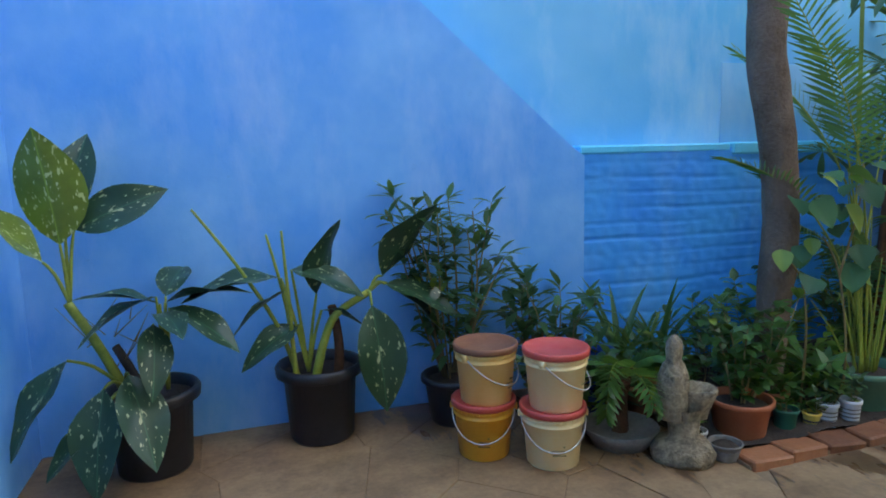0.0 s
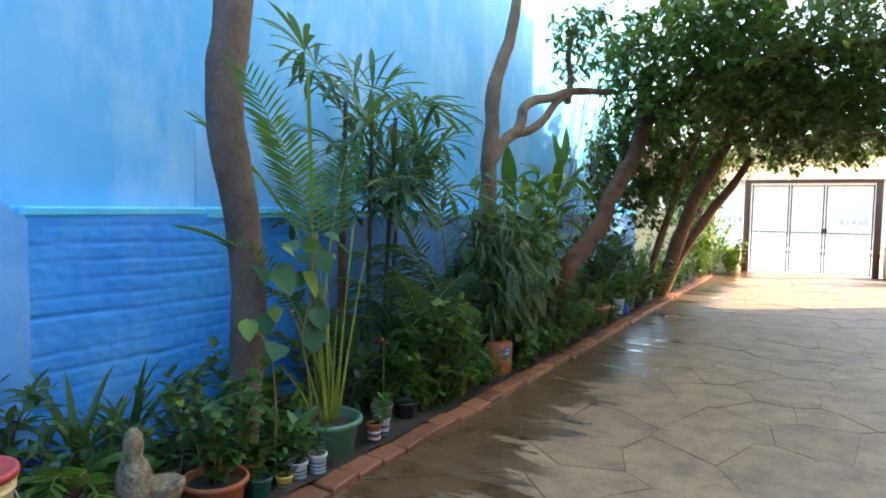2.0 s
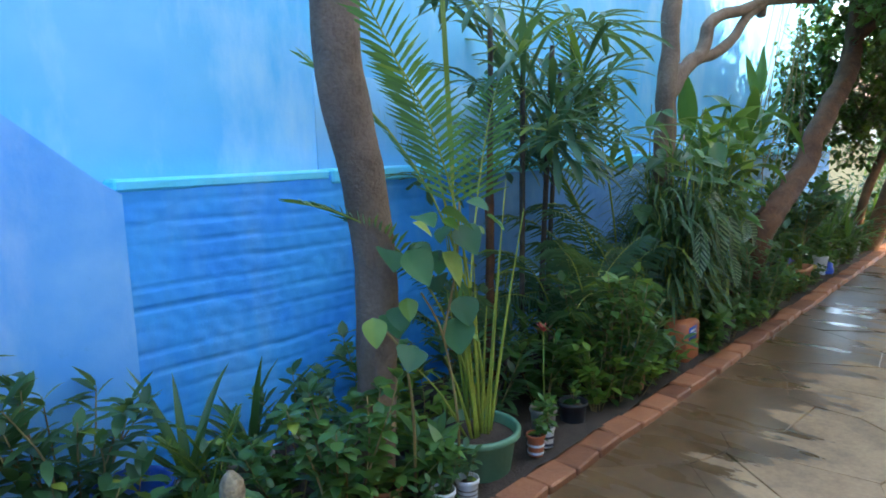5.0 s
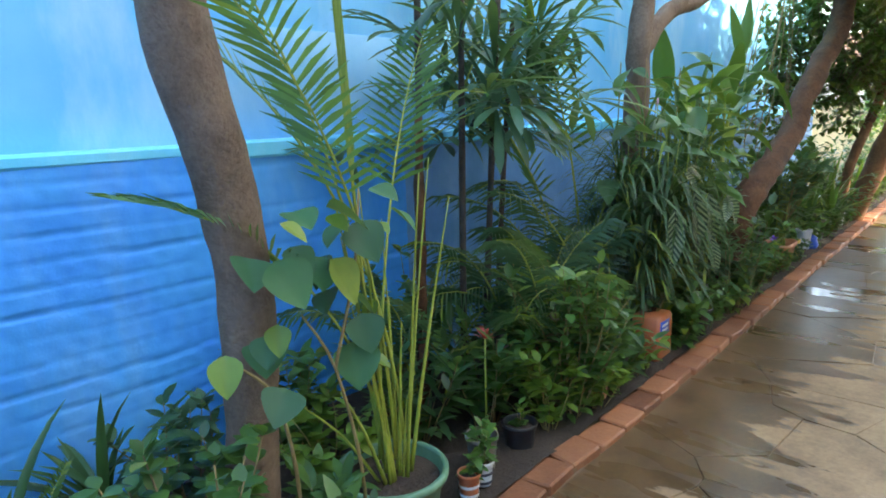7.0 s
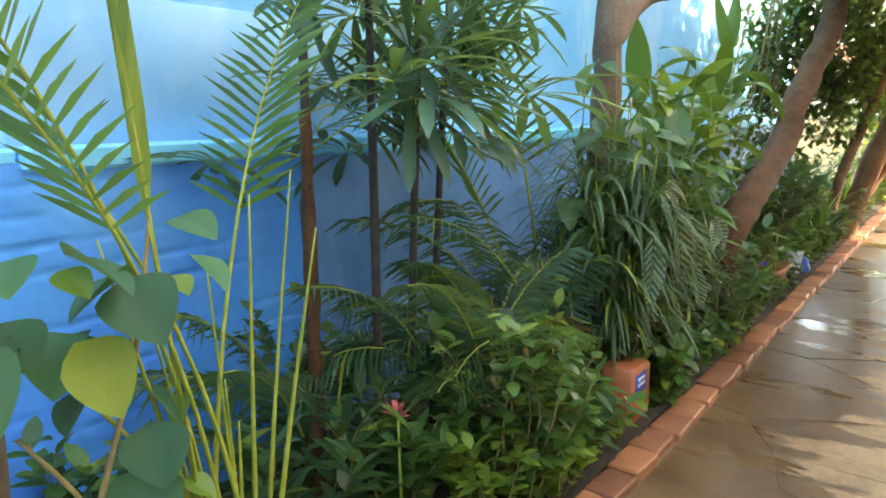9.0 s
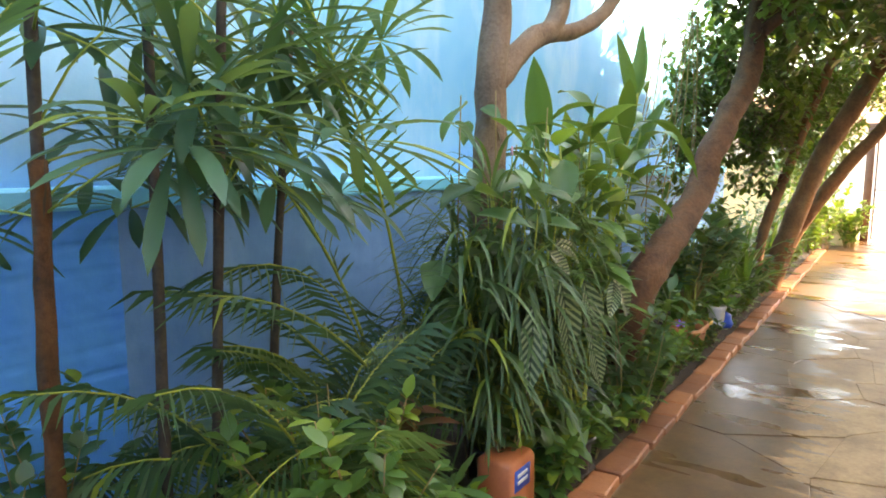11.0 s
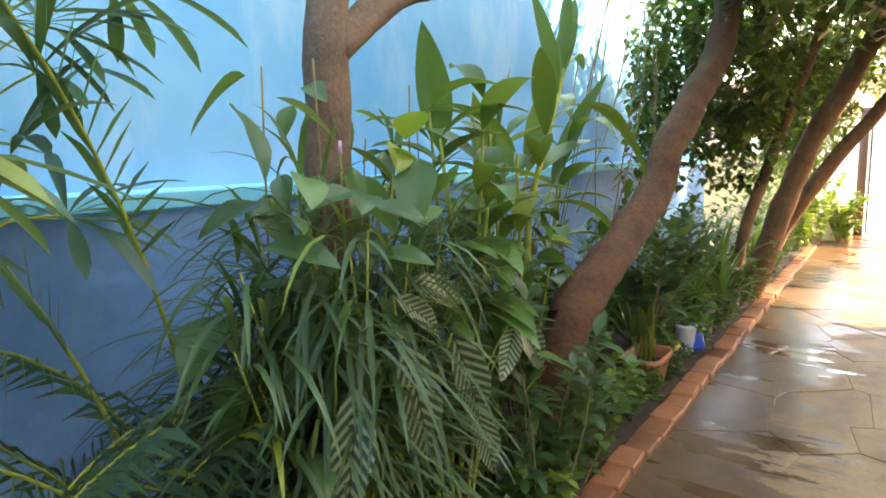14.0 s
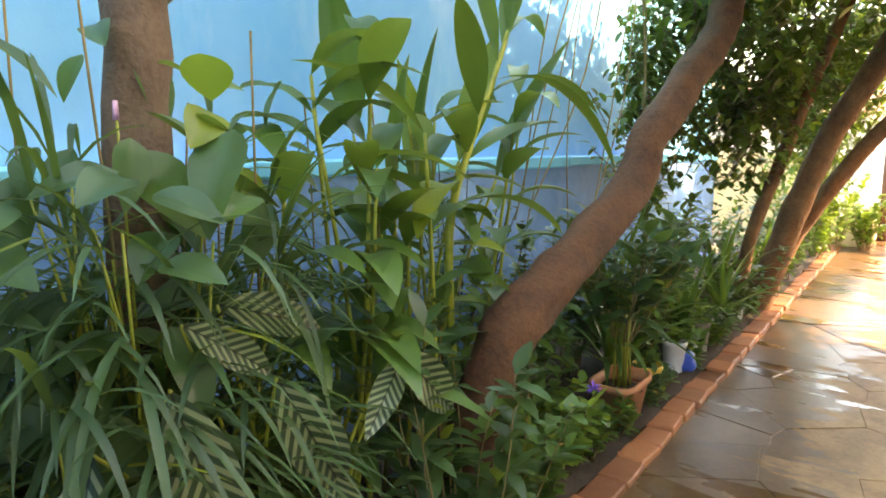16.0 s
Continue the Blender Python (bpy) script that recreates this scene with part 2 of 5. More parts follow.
PURPLE = surface("purple_petals", (0.20, 0.07, 0.55), (0.36, 0.16, 0.75), 0.6, 20, 90, 0.1)
ROSE = surface("red_bracts", (0.36, 0.05, 0.05), (0.5, 0.1, 0.08), 0.6, 20, 90, 0.1)
PINK = surface("pink_bud", (0.5, 0.25, 0.4), (0.7, 0.45, 0.6), 0.6, 20, 90, 0.1)
L_DARK = leafy("dark_leaves", (0.02, 0.07, 0.03), (0.07, 0.17, 0.06))
L_MID = leafy("green_leaves", (0.025, 0.085, 0.02), (0.10, 0.22, 0.05))
L_LIGHT = leafy("light_leaves", (0.07, 0.16, 0.02), (0.22, 0.34, 0.06), 0.45, 0.35)
L_FAN = leafy("fan_leaves", (0.015, 0.065, 0.045), (0.055, 0.16, 0.085), 0.36)
L_PALM = leafy("palm_leaflets", (0.03, 0.11, 0.03), (0.12, 0.27, 0.06), 0.36)
L_CITRUS = leafy("citrus_leaves", (0.02, 0.06, 0.015), (0.10, 0.19, 0.04), 0.36, 0.35)
L_RED = leafy("bronze_leaves", (0.06, 0.02, 0.015), (0.15, 0.06, 0.035), 0.4, 0.25)
L_TEAL = leafy("heart_leaves", (0.012, 0.075, 0.04), (0.04, 0.16, 0.055), 0.6, 0.25)
L_CLUMP = leafy("narrow_leaves", (0.014, 0.055, 0.025), (0.055, 0.14, 0.05), 0.5)
STRIPED = striped_leaf()
SPECK_DARK = speckled_leaf("speckled_dark", (0.022, 0.065, 0.03), (0.38, 0.42, 0.22), 0.64)
SPECK_LIGHT = speckled_leaf("speckled_light", (0.17, 0.24, 0.03), (0.55, 0.6, 0.28), 0.61)

# ---- mesh helpers ----
class Geo:
    """Vertices and faces gathered for one mesh."""
    def __init__(self):
        self.v, self.f = [], []

    def add(self, verts, faces):
        k = len(self.v)
        self.v.extend(verts)
        self.f.extend(tuple(i + k for i in q) for q in faces)

    def mesh(self, name, smooth=True):
        me = bpy.data.meshes.new(name)
        me.from_pydata([tuple(p) for p in self.v], [], self.f)
        if smooth:
            me.polygons.foreach_set("use_smooth", [True] * len(me.polygons))
        me.update()
        return me


def part(name, geo, material, parent=None, label="", smooth=True, at=None, kind=""):
    me = geo if isinstance(geo, bpy.types.Mesh) else geo.mesh(name, smooth)
    if len(me.polygons) <= 6:
        me.polygons.foreach_set("use_smooth", [False] * len(me.polygons))
    if not me.materials:
        me.materials.append(material)
    ob = new(name, me)
    if parent:
        ob.parent = parent
    if at is not None:
        ob.matrix_basis = at
    return tagged(ob, label, kind=kind)


def thing(name, label, category, x=0.0, y=0.0, z=0.0, group="", turn=0.0):
    ob = new(name)
    ob.empty_display_size = 0.1
    ob.matrix_basis = pose(x, y, z, 0, 0, turn)
    return tagged(ob, label, category, group)


def box(g, x0, y0, z0, x1, y1, z1, bevel=0.0):
    bm = bmesh.new()
    bmesh.ops.create_cube(bm, size=1)
    for v in bm.verts:
        v.co = Vector(((x0 + x1) / 2 + v.co.x * (x1 - x0), (y0 + y1) / 2 + v.co.y * (y1 - y0), (z0 + z1) / 2 + v.co.z * (z1 - z0)))
    if bevel:
        bmesh.ops.bevel(bm, geom=bm.edges[:], offset=bevel, segments=1, affect="EDGES")
    bm.verts.index_update()
    g.add([v.co.copy() for v in bm.verts], [[v.index for v in f.verts] for f in bm.faces])
    bm.free()
    return g


def lathe(g, profile, n=28, x=0.0, y=0.0, z=0.0, wob=0.0):
    """A turned body from (radius, height) pairs."""
    rings = []
    for r, h in profile:
        rings.append([Vector((x + r * (1 + wob * math.sin(3 * a + 7 * h)) * math.cos(a), y + r * math.sin(a), z + h)) for a in (2 * math.pi * i / n for i in range(n))])
    g.add([p for ring in rings for p in ring], [(j * n + i, j * n + (i + 1) % n, (j + 1) * n + (i + 1) % n, (j + 1) * n + i) for j in range(len(rings) - 1) for i in range(n)])
    return g


def smooth_path(points, steps=5):
    pts = [Vector(p) for p in points]
    out = []
    for i in range(len(pts) - 1):
        p0, p1, p2, p3 = pts[max(0, i - 1)], pts[i], pts[i + 1], pts[min(len(pts) - 1, i + 2)]
        for s in range(steps):
            t = s / steps
            out.append(0.5 * ((2 * p1) + (p2 - p0) * t + (2 * p0 - 5 * p1 + 4 * p2 - p3) * t * t + (3 * p1 - p0 - 3 * p2 + p3) * t ** 3))
    return out + [pts[-1]]


def tube(g, points, r0, r1, n=8, rough=0.0, steps=4):
    """A tapered limb along a smooth path."""
    path = smooth_path(points, steps) if steps > 1 else [Vector(p) for p in points]
    rings, ref = [], Vector((0.31, 0.9, 0.2)).normalized()
    for i, p in enumerate(path):
        d = (path[min(i + 1, len(path) - 1)] - path[max(i - 1, 0)])
        d = d.normalized() if d.length > 1e-6 else Vector((0, 0, 1))
        u = d.cross(ref)
        u = u.normalized() if u.length > 0.05 else d.orthogonal().normalized()
        w = d.cross(u)
        t = i / (len(path) - 1)
        for k in range(n):
            a = 2 * math.pi * k / n
            r = (r0 + (r1 - r0) * t) * (1 + (rough * noise.noise(p * 6 + Vector((math.cos(a), math.sin(a), 0)) * 1.3) if rough else 0))
            rings.append(p + (u * math.cos(a) + w * math.sin(a)) * r)
    m = len(path)
    g.add(rings, [(j * n + k, j * n + (k + 1) % n, (j + 1) * n + (k + 1) % n, (j + 1) * n + k) for j in range(m - 1) for k in range(n)] + [tuple(range(n))[::-1], tuple((m - 1) * n + k for k in range(n))])
    return g


def leaf(g, p, d, length, width, droop=0.4, n=4, widest=0.4, fold=0.18, roll=0.0):
    """A leaf blade from p along d, bending down, folded at its midrib."""
    p, d = Vector(p), Vector(d).normalized()
    side = d.cross(Vector((0, 0, 1)))
    side = side.normalized() if side.length > 0.05 else Vector((1, 0, 0))
    if roll:
        side = Matrix.Rotation(roll, 3, d) @ side
    verts, faces = [p.copy()], []
    for i in range(1, n):
        t = i / n
        p = p + d * (length / n)
        d = (d + Vector((0, 0, -droop / n))).normalized()
        w = 0.5 * width * (math.sin(math.pi * 0.5 * t / widest) if t < widest else math.cos(math.pi * 0.5 * (t - widest) / (1 - widest)) ** 0.8)
        up = side.cross(d) * (w * fold)
        verts += [p - side * w + up, p.copy(), p + side * w + up]
    verts.append(p + d * (length / n))
    last = len(verts) - 1
    faces += [(0, 2, 1), (0, 3, 2)]
    for i in range(n - 2):
        a = 1 + 3 * i
        faces += [(a, a + 1, a + 4, a + 3), (a + 1, a + 2, a + 5, a + 4)]
    a = 1 + 3 * (n - 2)
    faces += [(a, a + 1, last), (a + 1, a + 2, last)]
    g.add(verts, faces)


def blade(g, p, d, side, length, width, droop=0.3):
    """A narrow leaflet of three sections."""
    q = p + d * (length * 0.45) + Vector((0, 0, -droop * length * 0.12))
    e = p + d * length * 0.97 + Vector((0, 0, -droop * length * 0.55))
    s = side * (width / 2)
    g.add([p - s * 0.4, p + s * 0.4, q + s, q - s, e], [(0, 1, 2, 3), (3, 2, 4)])


def rnd(a, b):
    return random.uniform(a, b)


def around(a, tilt):
    """A direction at the angle a round the vertical, raised by tilt radians."""
    return Vector((math.cos(a) * math.cos(tilt), math.sin(a) * math.cos(tilt), math.sin(tilt)))


# ---- setting ----
KERB_Y, WALL_Y, LEDGE = 2.25, 3.62, 1.45
WEST, GATE_X, SOUTH = -0.93, 18.2, -3.4

# ground to the horizon, bed of soil, mortar bed under the flags
g = Geo()
g.add([(-400, -400, -0.06), (400, -400, -0.06), (400, 400, -0.06), (-400, 400, -0.06)], [(0, 1, 2, 3)])
tagged(part("ground", g, FIELD), "bare earth ground around the yard", "ground", kind="structure")
floor = tagged(part("pavement", box(Geo(), WEST, SOUTH, -0.05, GATE_X + 0.4, WALL_Y, -0.006), MORTAR), "yard paved with brown irregular flagstones, damp and painted leaf shade near the bed", "pavement", kind="structure")
g = Geo()
nx, ny = 120, 14
for j in range(ny + 1):
    for i in range(nx + 1):
        x, y = 2.12 + (GATE_X - 2.3) * i / nx, KERB_Y + 0.13 + (WALL_Y - KERB_Y - 0.13) * j / ny
        g.v.append(Vector((x, y, 0.045 + 0.035 * noise.noise((x * 3, y * 3, 0)) + 0.02 * noise.noise((x * 9, y * 9, 2)))))
g.f = [(j * (nx + 1) + i, j * (nx + 1) + i + 1, (j + 1) * (nx + 1) + i + 1, (j + 1) * (nx + 1) + i) for j in range(ny) for i in range(nx)]
tagged(part("planting_bed", g, SOIL), "dark damp soil of the long planting bed", "soil", kind="structure")

# north wall: thick lower wall of painted brick, ledge, thinner upper wall, smooth plaster gable at its west end
wall = tagged(part("wall_north", box(Geo(), 2.12, WALL_Y + 0.13, LEDGE, 14.5, WALL_Y + 0.33, 5.6), BLUE_UPPER), "tall sky-blue painted wall with pale rain streaks", "wall", kind="structure")
def brick_skin(x0, x1, nx, nz, wear):
    """The uneven painted face of the lower wall between two places along it."""
    g = Geo()
    for j in range(nz + 1):
        for i in range(nx + 1):
            x, z = x0 + (x1 - x0) * i / nx, -0.05 + (LEDGE + 0.055) * j / nz
            zz = z + 0.02 * noise.noise((x * 1.1, 0, z * 1.5)) + 0.008 * noise.noise((x * 7, 3, z * 3))
            course = abs(math.sin(math.pi * zz / 0.098))
            d = wear * 0.011 * (1 - min(1.0, course / 0.35)) * (0.5 + 0.9 * noise.noise((x * 1.7, 9, z * 6))) + 0.004 * noise.noise((x * 16, 1, z * 22)) + 0.01 * noise.noise((x * 2, 5, z * 2))
            g.v.append(Vector((x, WALL_Y + 0.004 + d, z)))
    g.f = [(j * (nx + 1) + i, j * (nx + 1) + i + 1, (j + 1) * (nx + 1) + i + 1, (j + 1) * (nx + 1) + i) for j in range(nz) for i in range(nx)]
    return g


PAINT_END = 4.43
part("brick_face", brick_skin(2.1, PAINT_END, 190, 110, 1.35), BLUE_ROUGH, wall, "rough bright blue painted brickwork with worn courses")
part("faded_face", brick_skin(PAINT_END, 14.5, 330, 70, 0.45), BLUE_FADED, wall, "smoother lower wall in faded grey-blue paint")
part("wall_core", box(Geo(), 2.1, WALL_Y + 0.04, -0.05, 14.5, WALL_Y + 0.33, LEDGE - 0.04), BLUE_ROUGH, wall)
g = Geo()
x = 2.1
while x < 14.4:
    w = rnd(0.8, 1.4) if x > 3.2 else 1.15
    step, thick = (rnd(-0.008, 0.008), rnd(0.035, 0.045)) if x > 3.2 else (0.0, 0.026)
    box(g, x, WALL_Y - (0.022 if x > 3.2 else 0.004), LEDGE + 0.03 - 2 * thick + step, min(14.5, x + w) - 0.003, WALL_Y + 0.13, LEDGE + 0.034 + step, 0.012)
    x += w
part("ledge", g, BLUE_LEDGE_LIT, wall, "blue ledge with light from above painted into its colour", smooth=False)
part("patch", box(Geo(), 3.26, WALL_Y + 0.122, LEDGE + 0.03, 4.7, WALL_Y + 0.135, 2.02, 0.003), GREY_PATCH, wall, "grey-blue patch of repaired plaster above the ledge")
g = Geo()
SLOPE = [(WEST, 0.0), (2.12, 0.0), (2.12, LEDGE + 0.02), (2.02, LEDGE + 0.09), (1.14, 2.29), (-0.93, 4.2)]
front = [(x, WALL_Y - 0.03, z - 0.05) for x, z in SLOPE]
back = [(x, WALL_Y + 0.3, z - 0.05) for x, z in SLOPE]
n = len(SLOPE)
g.add(front + back, [tuple(range(n)), tuple(range(n, 2 * n))[::-1]] + [(i, n + i, n + (i + 1) % n, (i + 1) % n) for i in range(n)])
tagged(part("wall_stair", g, BLUE_SMOOTH, smooth=False), "smooth blue plastered wall with a sloping top edge", "wall", kind="structure")
tagged(part("wall_back", box(Geo(), WEST - 0.2, WALL_Y + 0.13, 0, 2.12, WALL_Y + 0.33, 5.6), BLUE_UPPER), "sky-blue painted wall above the sloping plaster", "wall", kind="structure")
tagged(part("wall_west", box(Geo(), WEST - 0.2, SOUTH, -0.05, WEST, WALL_Y + 0.13, 4.2), BLUE_SMOOTH), "light blue plastered end wall of the yard", "wall", kind="structure")
# unseen wall, added tall to hold off the sun and bounce warm light
tagged(part("wall_south", box(Geo(), WEST - 0.2, SOUTH - 0.25, -0.05, 15.0, SOUTH, 12.0), SHADE_WALL), "added unseen cream wall that shades the yard", "wall", kind="structure")
tagged(part("wall_garden", box(Geo(), 15.0, SOUTH - 0.25, -0.05, GATE_X, SOUTH, 2.2), PALE_WALL), "pale boundary wall beside the gate", "wall", kind="structure")

# gate with its posts and low pillars
gate = thing("metal_gate", "closed brown metal driveway gate of three barred panels", "gate", GATE_X, 0.4)
for y in (1.38, -1.36):
    part("post", box(Geo(), -0.07, y - 0.07, 0, 0.07, y + 0.07, 2.2, 0.008), GATE_METAL, gate)
part("lintel", box(Geo(), -0.06, -1.43, 2.2, 0.06, 1.45, 2.29, 0.006), GATE_METAL, gate)
for y0, y1 in ((0.46, 1.28), (-0.28, 0.43), (-1.27, -0.31)):
    g = Geo()
    for ya, yb in ((y0, y0 + 0.03), (y1 - 0.03, y1)):
        box(g, -0.018, ya, 0.05, 0.018, yb, 2.15)
    for z in (0.05, 1.0, 2.12):
        box(g, -0.012, y0 + 0.03, z, 0.012, y1 - 0.03, z + 0.02)
    panel = part("panel", g, GATE_METAL, gate, smooth=False)
    k = y0 + 0.1
    while k < y1 - 0.06:
        part("bar", tube(Geo(), [(0, k, 0.08), (0, k, 2.12)], 0.0035, 0.0035, 5, 0, 1), PALE_GLARE, panel)
        k += 0.105
part("lock_box", box(Geo(), -0.03, -0.36, 1.0, 0.03, -0.24, 1.12, 0.005), GATE_METAL, gate)
tagged(part("pillar", box(Geo(), GATE_X - 1.1, 1.86, 0, GATE_X + 0.1, 2.5, 0.62, 0.02), RENDERED), "low ochre rendered wall beside the gate", "wall", kind="structure")
tagged(part("gate_pier", box(Geo(), GATE_X - 0.25, -1.9, 0, GATE_X + 0.1, -1.1, 0.75, 0.02), RENDERED), "low ochre rendered pier beside the gate", "wall", kind="structure")
tagged(part("wall_front", box(Geo(), GATE_X - 0.1, 2.5, 0, GATE_X + 0.1, 6.0, 1.5), RENDERED), "ochre rendered front wall", "wall", kind="structure")

# street beyond the gate
tagged(part("road", box(Geo(), GATE_X + 0.4, -40, -0.05, GATE_X + 9, 40, -0.02), ROAD), "sunlit pale street surface", "road", kind="structure")
tagged(part("pavement_far", box(Geo(), GATE_X + 9, -40, -0.05, GATE_X + 11.5, 40, 0.1), PALE_WALL), "pale pavement across the street", "pavement", kind="structure")
house = thing("house", "pale house with a red tiled roof across the street", "house", GATE_X + 13, 0)
part("wall", box(Geo(), 2.2, -9, 0, 9, 9, 3.0), PALE_WALL, house)
g = Geo()
g.add([(1.4, -9.6, 2.9), (1.4, 9.6, 2.9), (5.6, 9.6, 4.6), (5.6, -9.6, 4.6), (9.8, 9.6, 2.9), (9.8, -9.6, 2.9)], [(0, 1, 2, 3), (3, 2, 4, 5), (0, 3, 5), (1, 4, 2), (0, 5, 4, 1)])
part("roof", g, ROOF, house, smooth=False)
for y in (-5.5, -1.0, 4.0):
    part("window", box(Geo(), 2.15, y - 0.6, 1.0, 2.2, y + 0.6, 2.1, 0.01), PALE_GLARE, house)
fence = thing("fence", "low white wall with a barred fence across the street", "fence", GATE_X + 11.5, 0)
part("base_wall", box(Geo(), 0, -10, 0, 0.2, 10, 0.55), PALE_WALL, fence)
for i in range(100):
    part("bar", box(Geo(), 0.08, -10 + 0.2 * i, 0.55, 0.11, -9.965 + 0.2 * i, 1.35), PALE_GLARE, fence, smooth=False)
part("rail", box(Geo(), 0.07, -10, 1.3, 0.12, 10, 1.35), PALE_GLARE, fence)

# ---- kinds of plants and pots ----
def pot(parent, r, h, material, soil_at=0.9, flare=0.78, name="pot", label="", rim=0.03, wob=0.0):
    prof = [(0.0, 0.004), (r * flare * 0.95, 0.0), (r * flare, 0.012), (r * 0.95, h * 0.84), (r, h * 0.86), (r + rim * 0.45, h * 0.88), (r + rim * 0.5, h * 0.97), (r + rim * 0.3, h), (r * 0.97, h), (r * 0.95, h * 0.95), (r * 0.9, h * soil_at - 0.02)]
    body = part(name, lathe(Geo(), prof, 28, wob=wob), material, parent, label)
    g = Geo()
    lathe(g, [(0.0, h * soil_at + 0.01), (r * 0.5, h * soil_at + 0.012), (r * 0.93, h * soil_at - 0.012)], 20)
    part("soil", g, SOIL, body)
    return body


def bush(parent, z0, h, spread, stems, per, size, material, width=0.4, stem=STEM, lean=(0, 0), droop=0.5, r=0.006, upright=0.5):
    """Leafy stems with single leaves all the way up."""
    gs, gl = Geo(), Geo()
    for s in range(stems):
        a, k = rnd(0, 6.28), math.sqrt(rnd(0.05, 1))
        top = Vector((math.cos(a) * spread * k + lean[0], math.sin(a) * spread * k + lean[1], z0 + h * rnd(0.6, 1.0)))
        base = Vector((math.cos(a) * spread * 0.15, math.sin(a) * spread * 0.15, z0 - 0.03))
        mid = base.lerp(top, 0.5) + Vector((rnd(-1, 1), rnd(-1, 1), 0.5)) * spread * 0.18
        tube(gs, [base, mid, top], r, r * 0.4, 5, 0, 3)
        path = smooth_path([base, mid, top], 8)
        for i in range(per):
            p = path[min(len(path) - 1, int(len(path) * rnd(0.22, 1.0)))]
            leaf(gl, p, around(rnd(0, 6.28), rnd(-0.2, 0.5 + upright)), size * rnd(0.6, 1.15), size * width * rnd(0.8, 1.1), droop * rnd(0.5, 1.6), 4)
    part("stem", gs, stem, parent, kind="stuff")
    return part("foliage", gl, material, parent, kind="stuff")


def frond(gs, gl, base, a, length, rise, bend, leaflets, size, width, r=0.007, hang=0.35, bare=0.3, spread=1.0):
    """An arching feather leaf: rib and paired leaflets."""
    p, tilt, pts = Vector(base), rise, []
    n = 12
    for i in range(n + 1):
        pts.append(p.copy())
        p = p + around(a, tilt) * (length / n)
        tilt -= bend / n * (0.4 + 1.2 * i / n)
    tube(gs, pts, r, r * 0.3, 5, 0, 1)
    for k in range(leaflets):
        t = bare + (1 - bare) * (k + 0.5) / leaflets
        i = min(n - 1, int(t * n))
        q = pts[i].lerp(pts[i + 1], t * n - i)
        d = (pts[i + 1] - pts[i]).normalized()
        out = d.cross(Vector((0, 0, 1)))
        out = out.normalized() if out.length > 0.05 else Vector((math.sin(a), -math.cos(a), 0))
        up = out.cross(d)
        s = (t - bare) / (1 - bare)
        long = size * (0.55 + 0.9 * s - 1.1 * s * s + 0.12) * rnd(0.88, 1.1)
        for sign in (-1, 1):
            way = (d * (0.55 + 0.5 * s) + out * sign * spread + up * rnd(0.1, 0.3)).normalized()
            blade(gl, q, way, d * 0.8 + up * 0.5, long, width, hang * rnd(0.7, 1.4))


def palm(parent, z0, fronds, length, rise=(0.9, 1.4), bend=(0.8, 1.5), leaflets=34, size=0.24, width=0.022, material=None, angles=None, stalk=STALK, hang=0.5, foot=0.1, r=0.008):
    gs, gl = Geo(), Geo()
    for i in range(fronds):
        a = (angles[i % len(angles)] + rnd(-0.2, 0.2)) if angles else rnd(0, 6.28)
        b = Vector((rnd(-foot, foot), rnd(-foot, foot), z0))
        frond(gs, gl, b, a, length * rnd(0.7, 1.05), rnd(*rise), rnd(*bend), leaflets, size, width, r, hang)
    part("stalk", gs, stalk, parent, kind="stuff")
    return part("foliage", gl, material or L_PALM, parent, kind="stuff")


def fan_palm(parent, canes, material=None, fans=11, finger=0.3, wide=0.032, top_only=True):
    """Thin dark canes, each topped with hand-shaped leaves."""
    gl, gs = Geo(), Geo()
    for x, y, h, lx, ly in canes:
        part("cane", tube(Geo(), [(x, y, 0), (x + lx * 0.4, y + ly * 0.5, h * 0.5), (x + lx, y + ly, h)], 0.02, 0.015, 7, 0.25), CANE, parent)
        for i in range(fans):
            t = rnd(0.62, 1.02) if i else 1.02
            c = Vector((x + lx * t, y + ly * t, h * t))
            a, tilt = rnd(0, 6.28), rnd(-0.15, 0.95)
            d = around(a, tilt)
            tip = c + d * rnd(0.16, 0.44)
            tube(gs, [c, c.lerp(tip, 0.5) + Vector((0, 0, 0.03)), tip], 0.004, 0.003, 4, 0, 2)
            side = d.cross(Vector((0, 0, 1)))
            side = side.normalized() if side.length > 0.05 else Vector((1, 0, 0))
            side = Matrix.Rotation(rnd(-1.0, 1.0), 3, d) @ side
            up = side.cross(d)
            fingers = random.randint(8, 11)
            for k in range(fingers):
                f = -1.8 + 3.6 * k / (fingers - 1)
                way = (d * math.cos(f) + side * math.sin(f) + up * rnd(-0.05, 0.22)).normalized()
                leaf(gl, tip, way, finger * rnd(0.8, 1.1) * (1 - 0.12 * abs(f)), wide, rnd(0.4, 1.1), 6, 0.72, 0.3)
    part("stalk", gs, STALK, parent, kind="stuff")
    return part("foliage", gl, material or L_FAN, parent, kind="stuff")


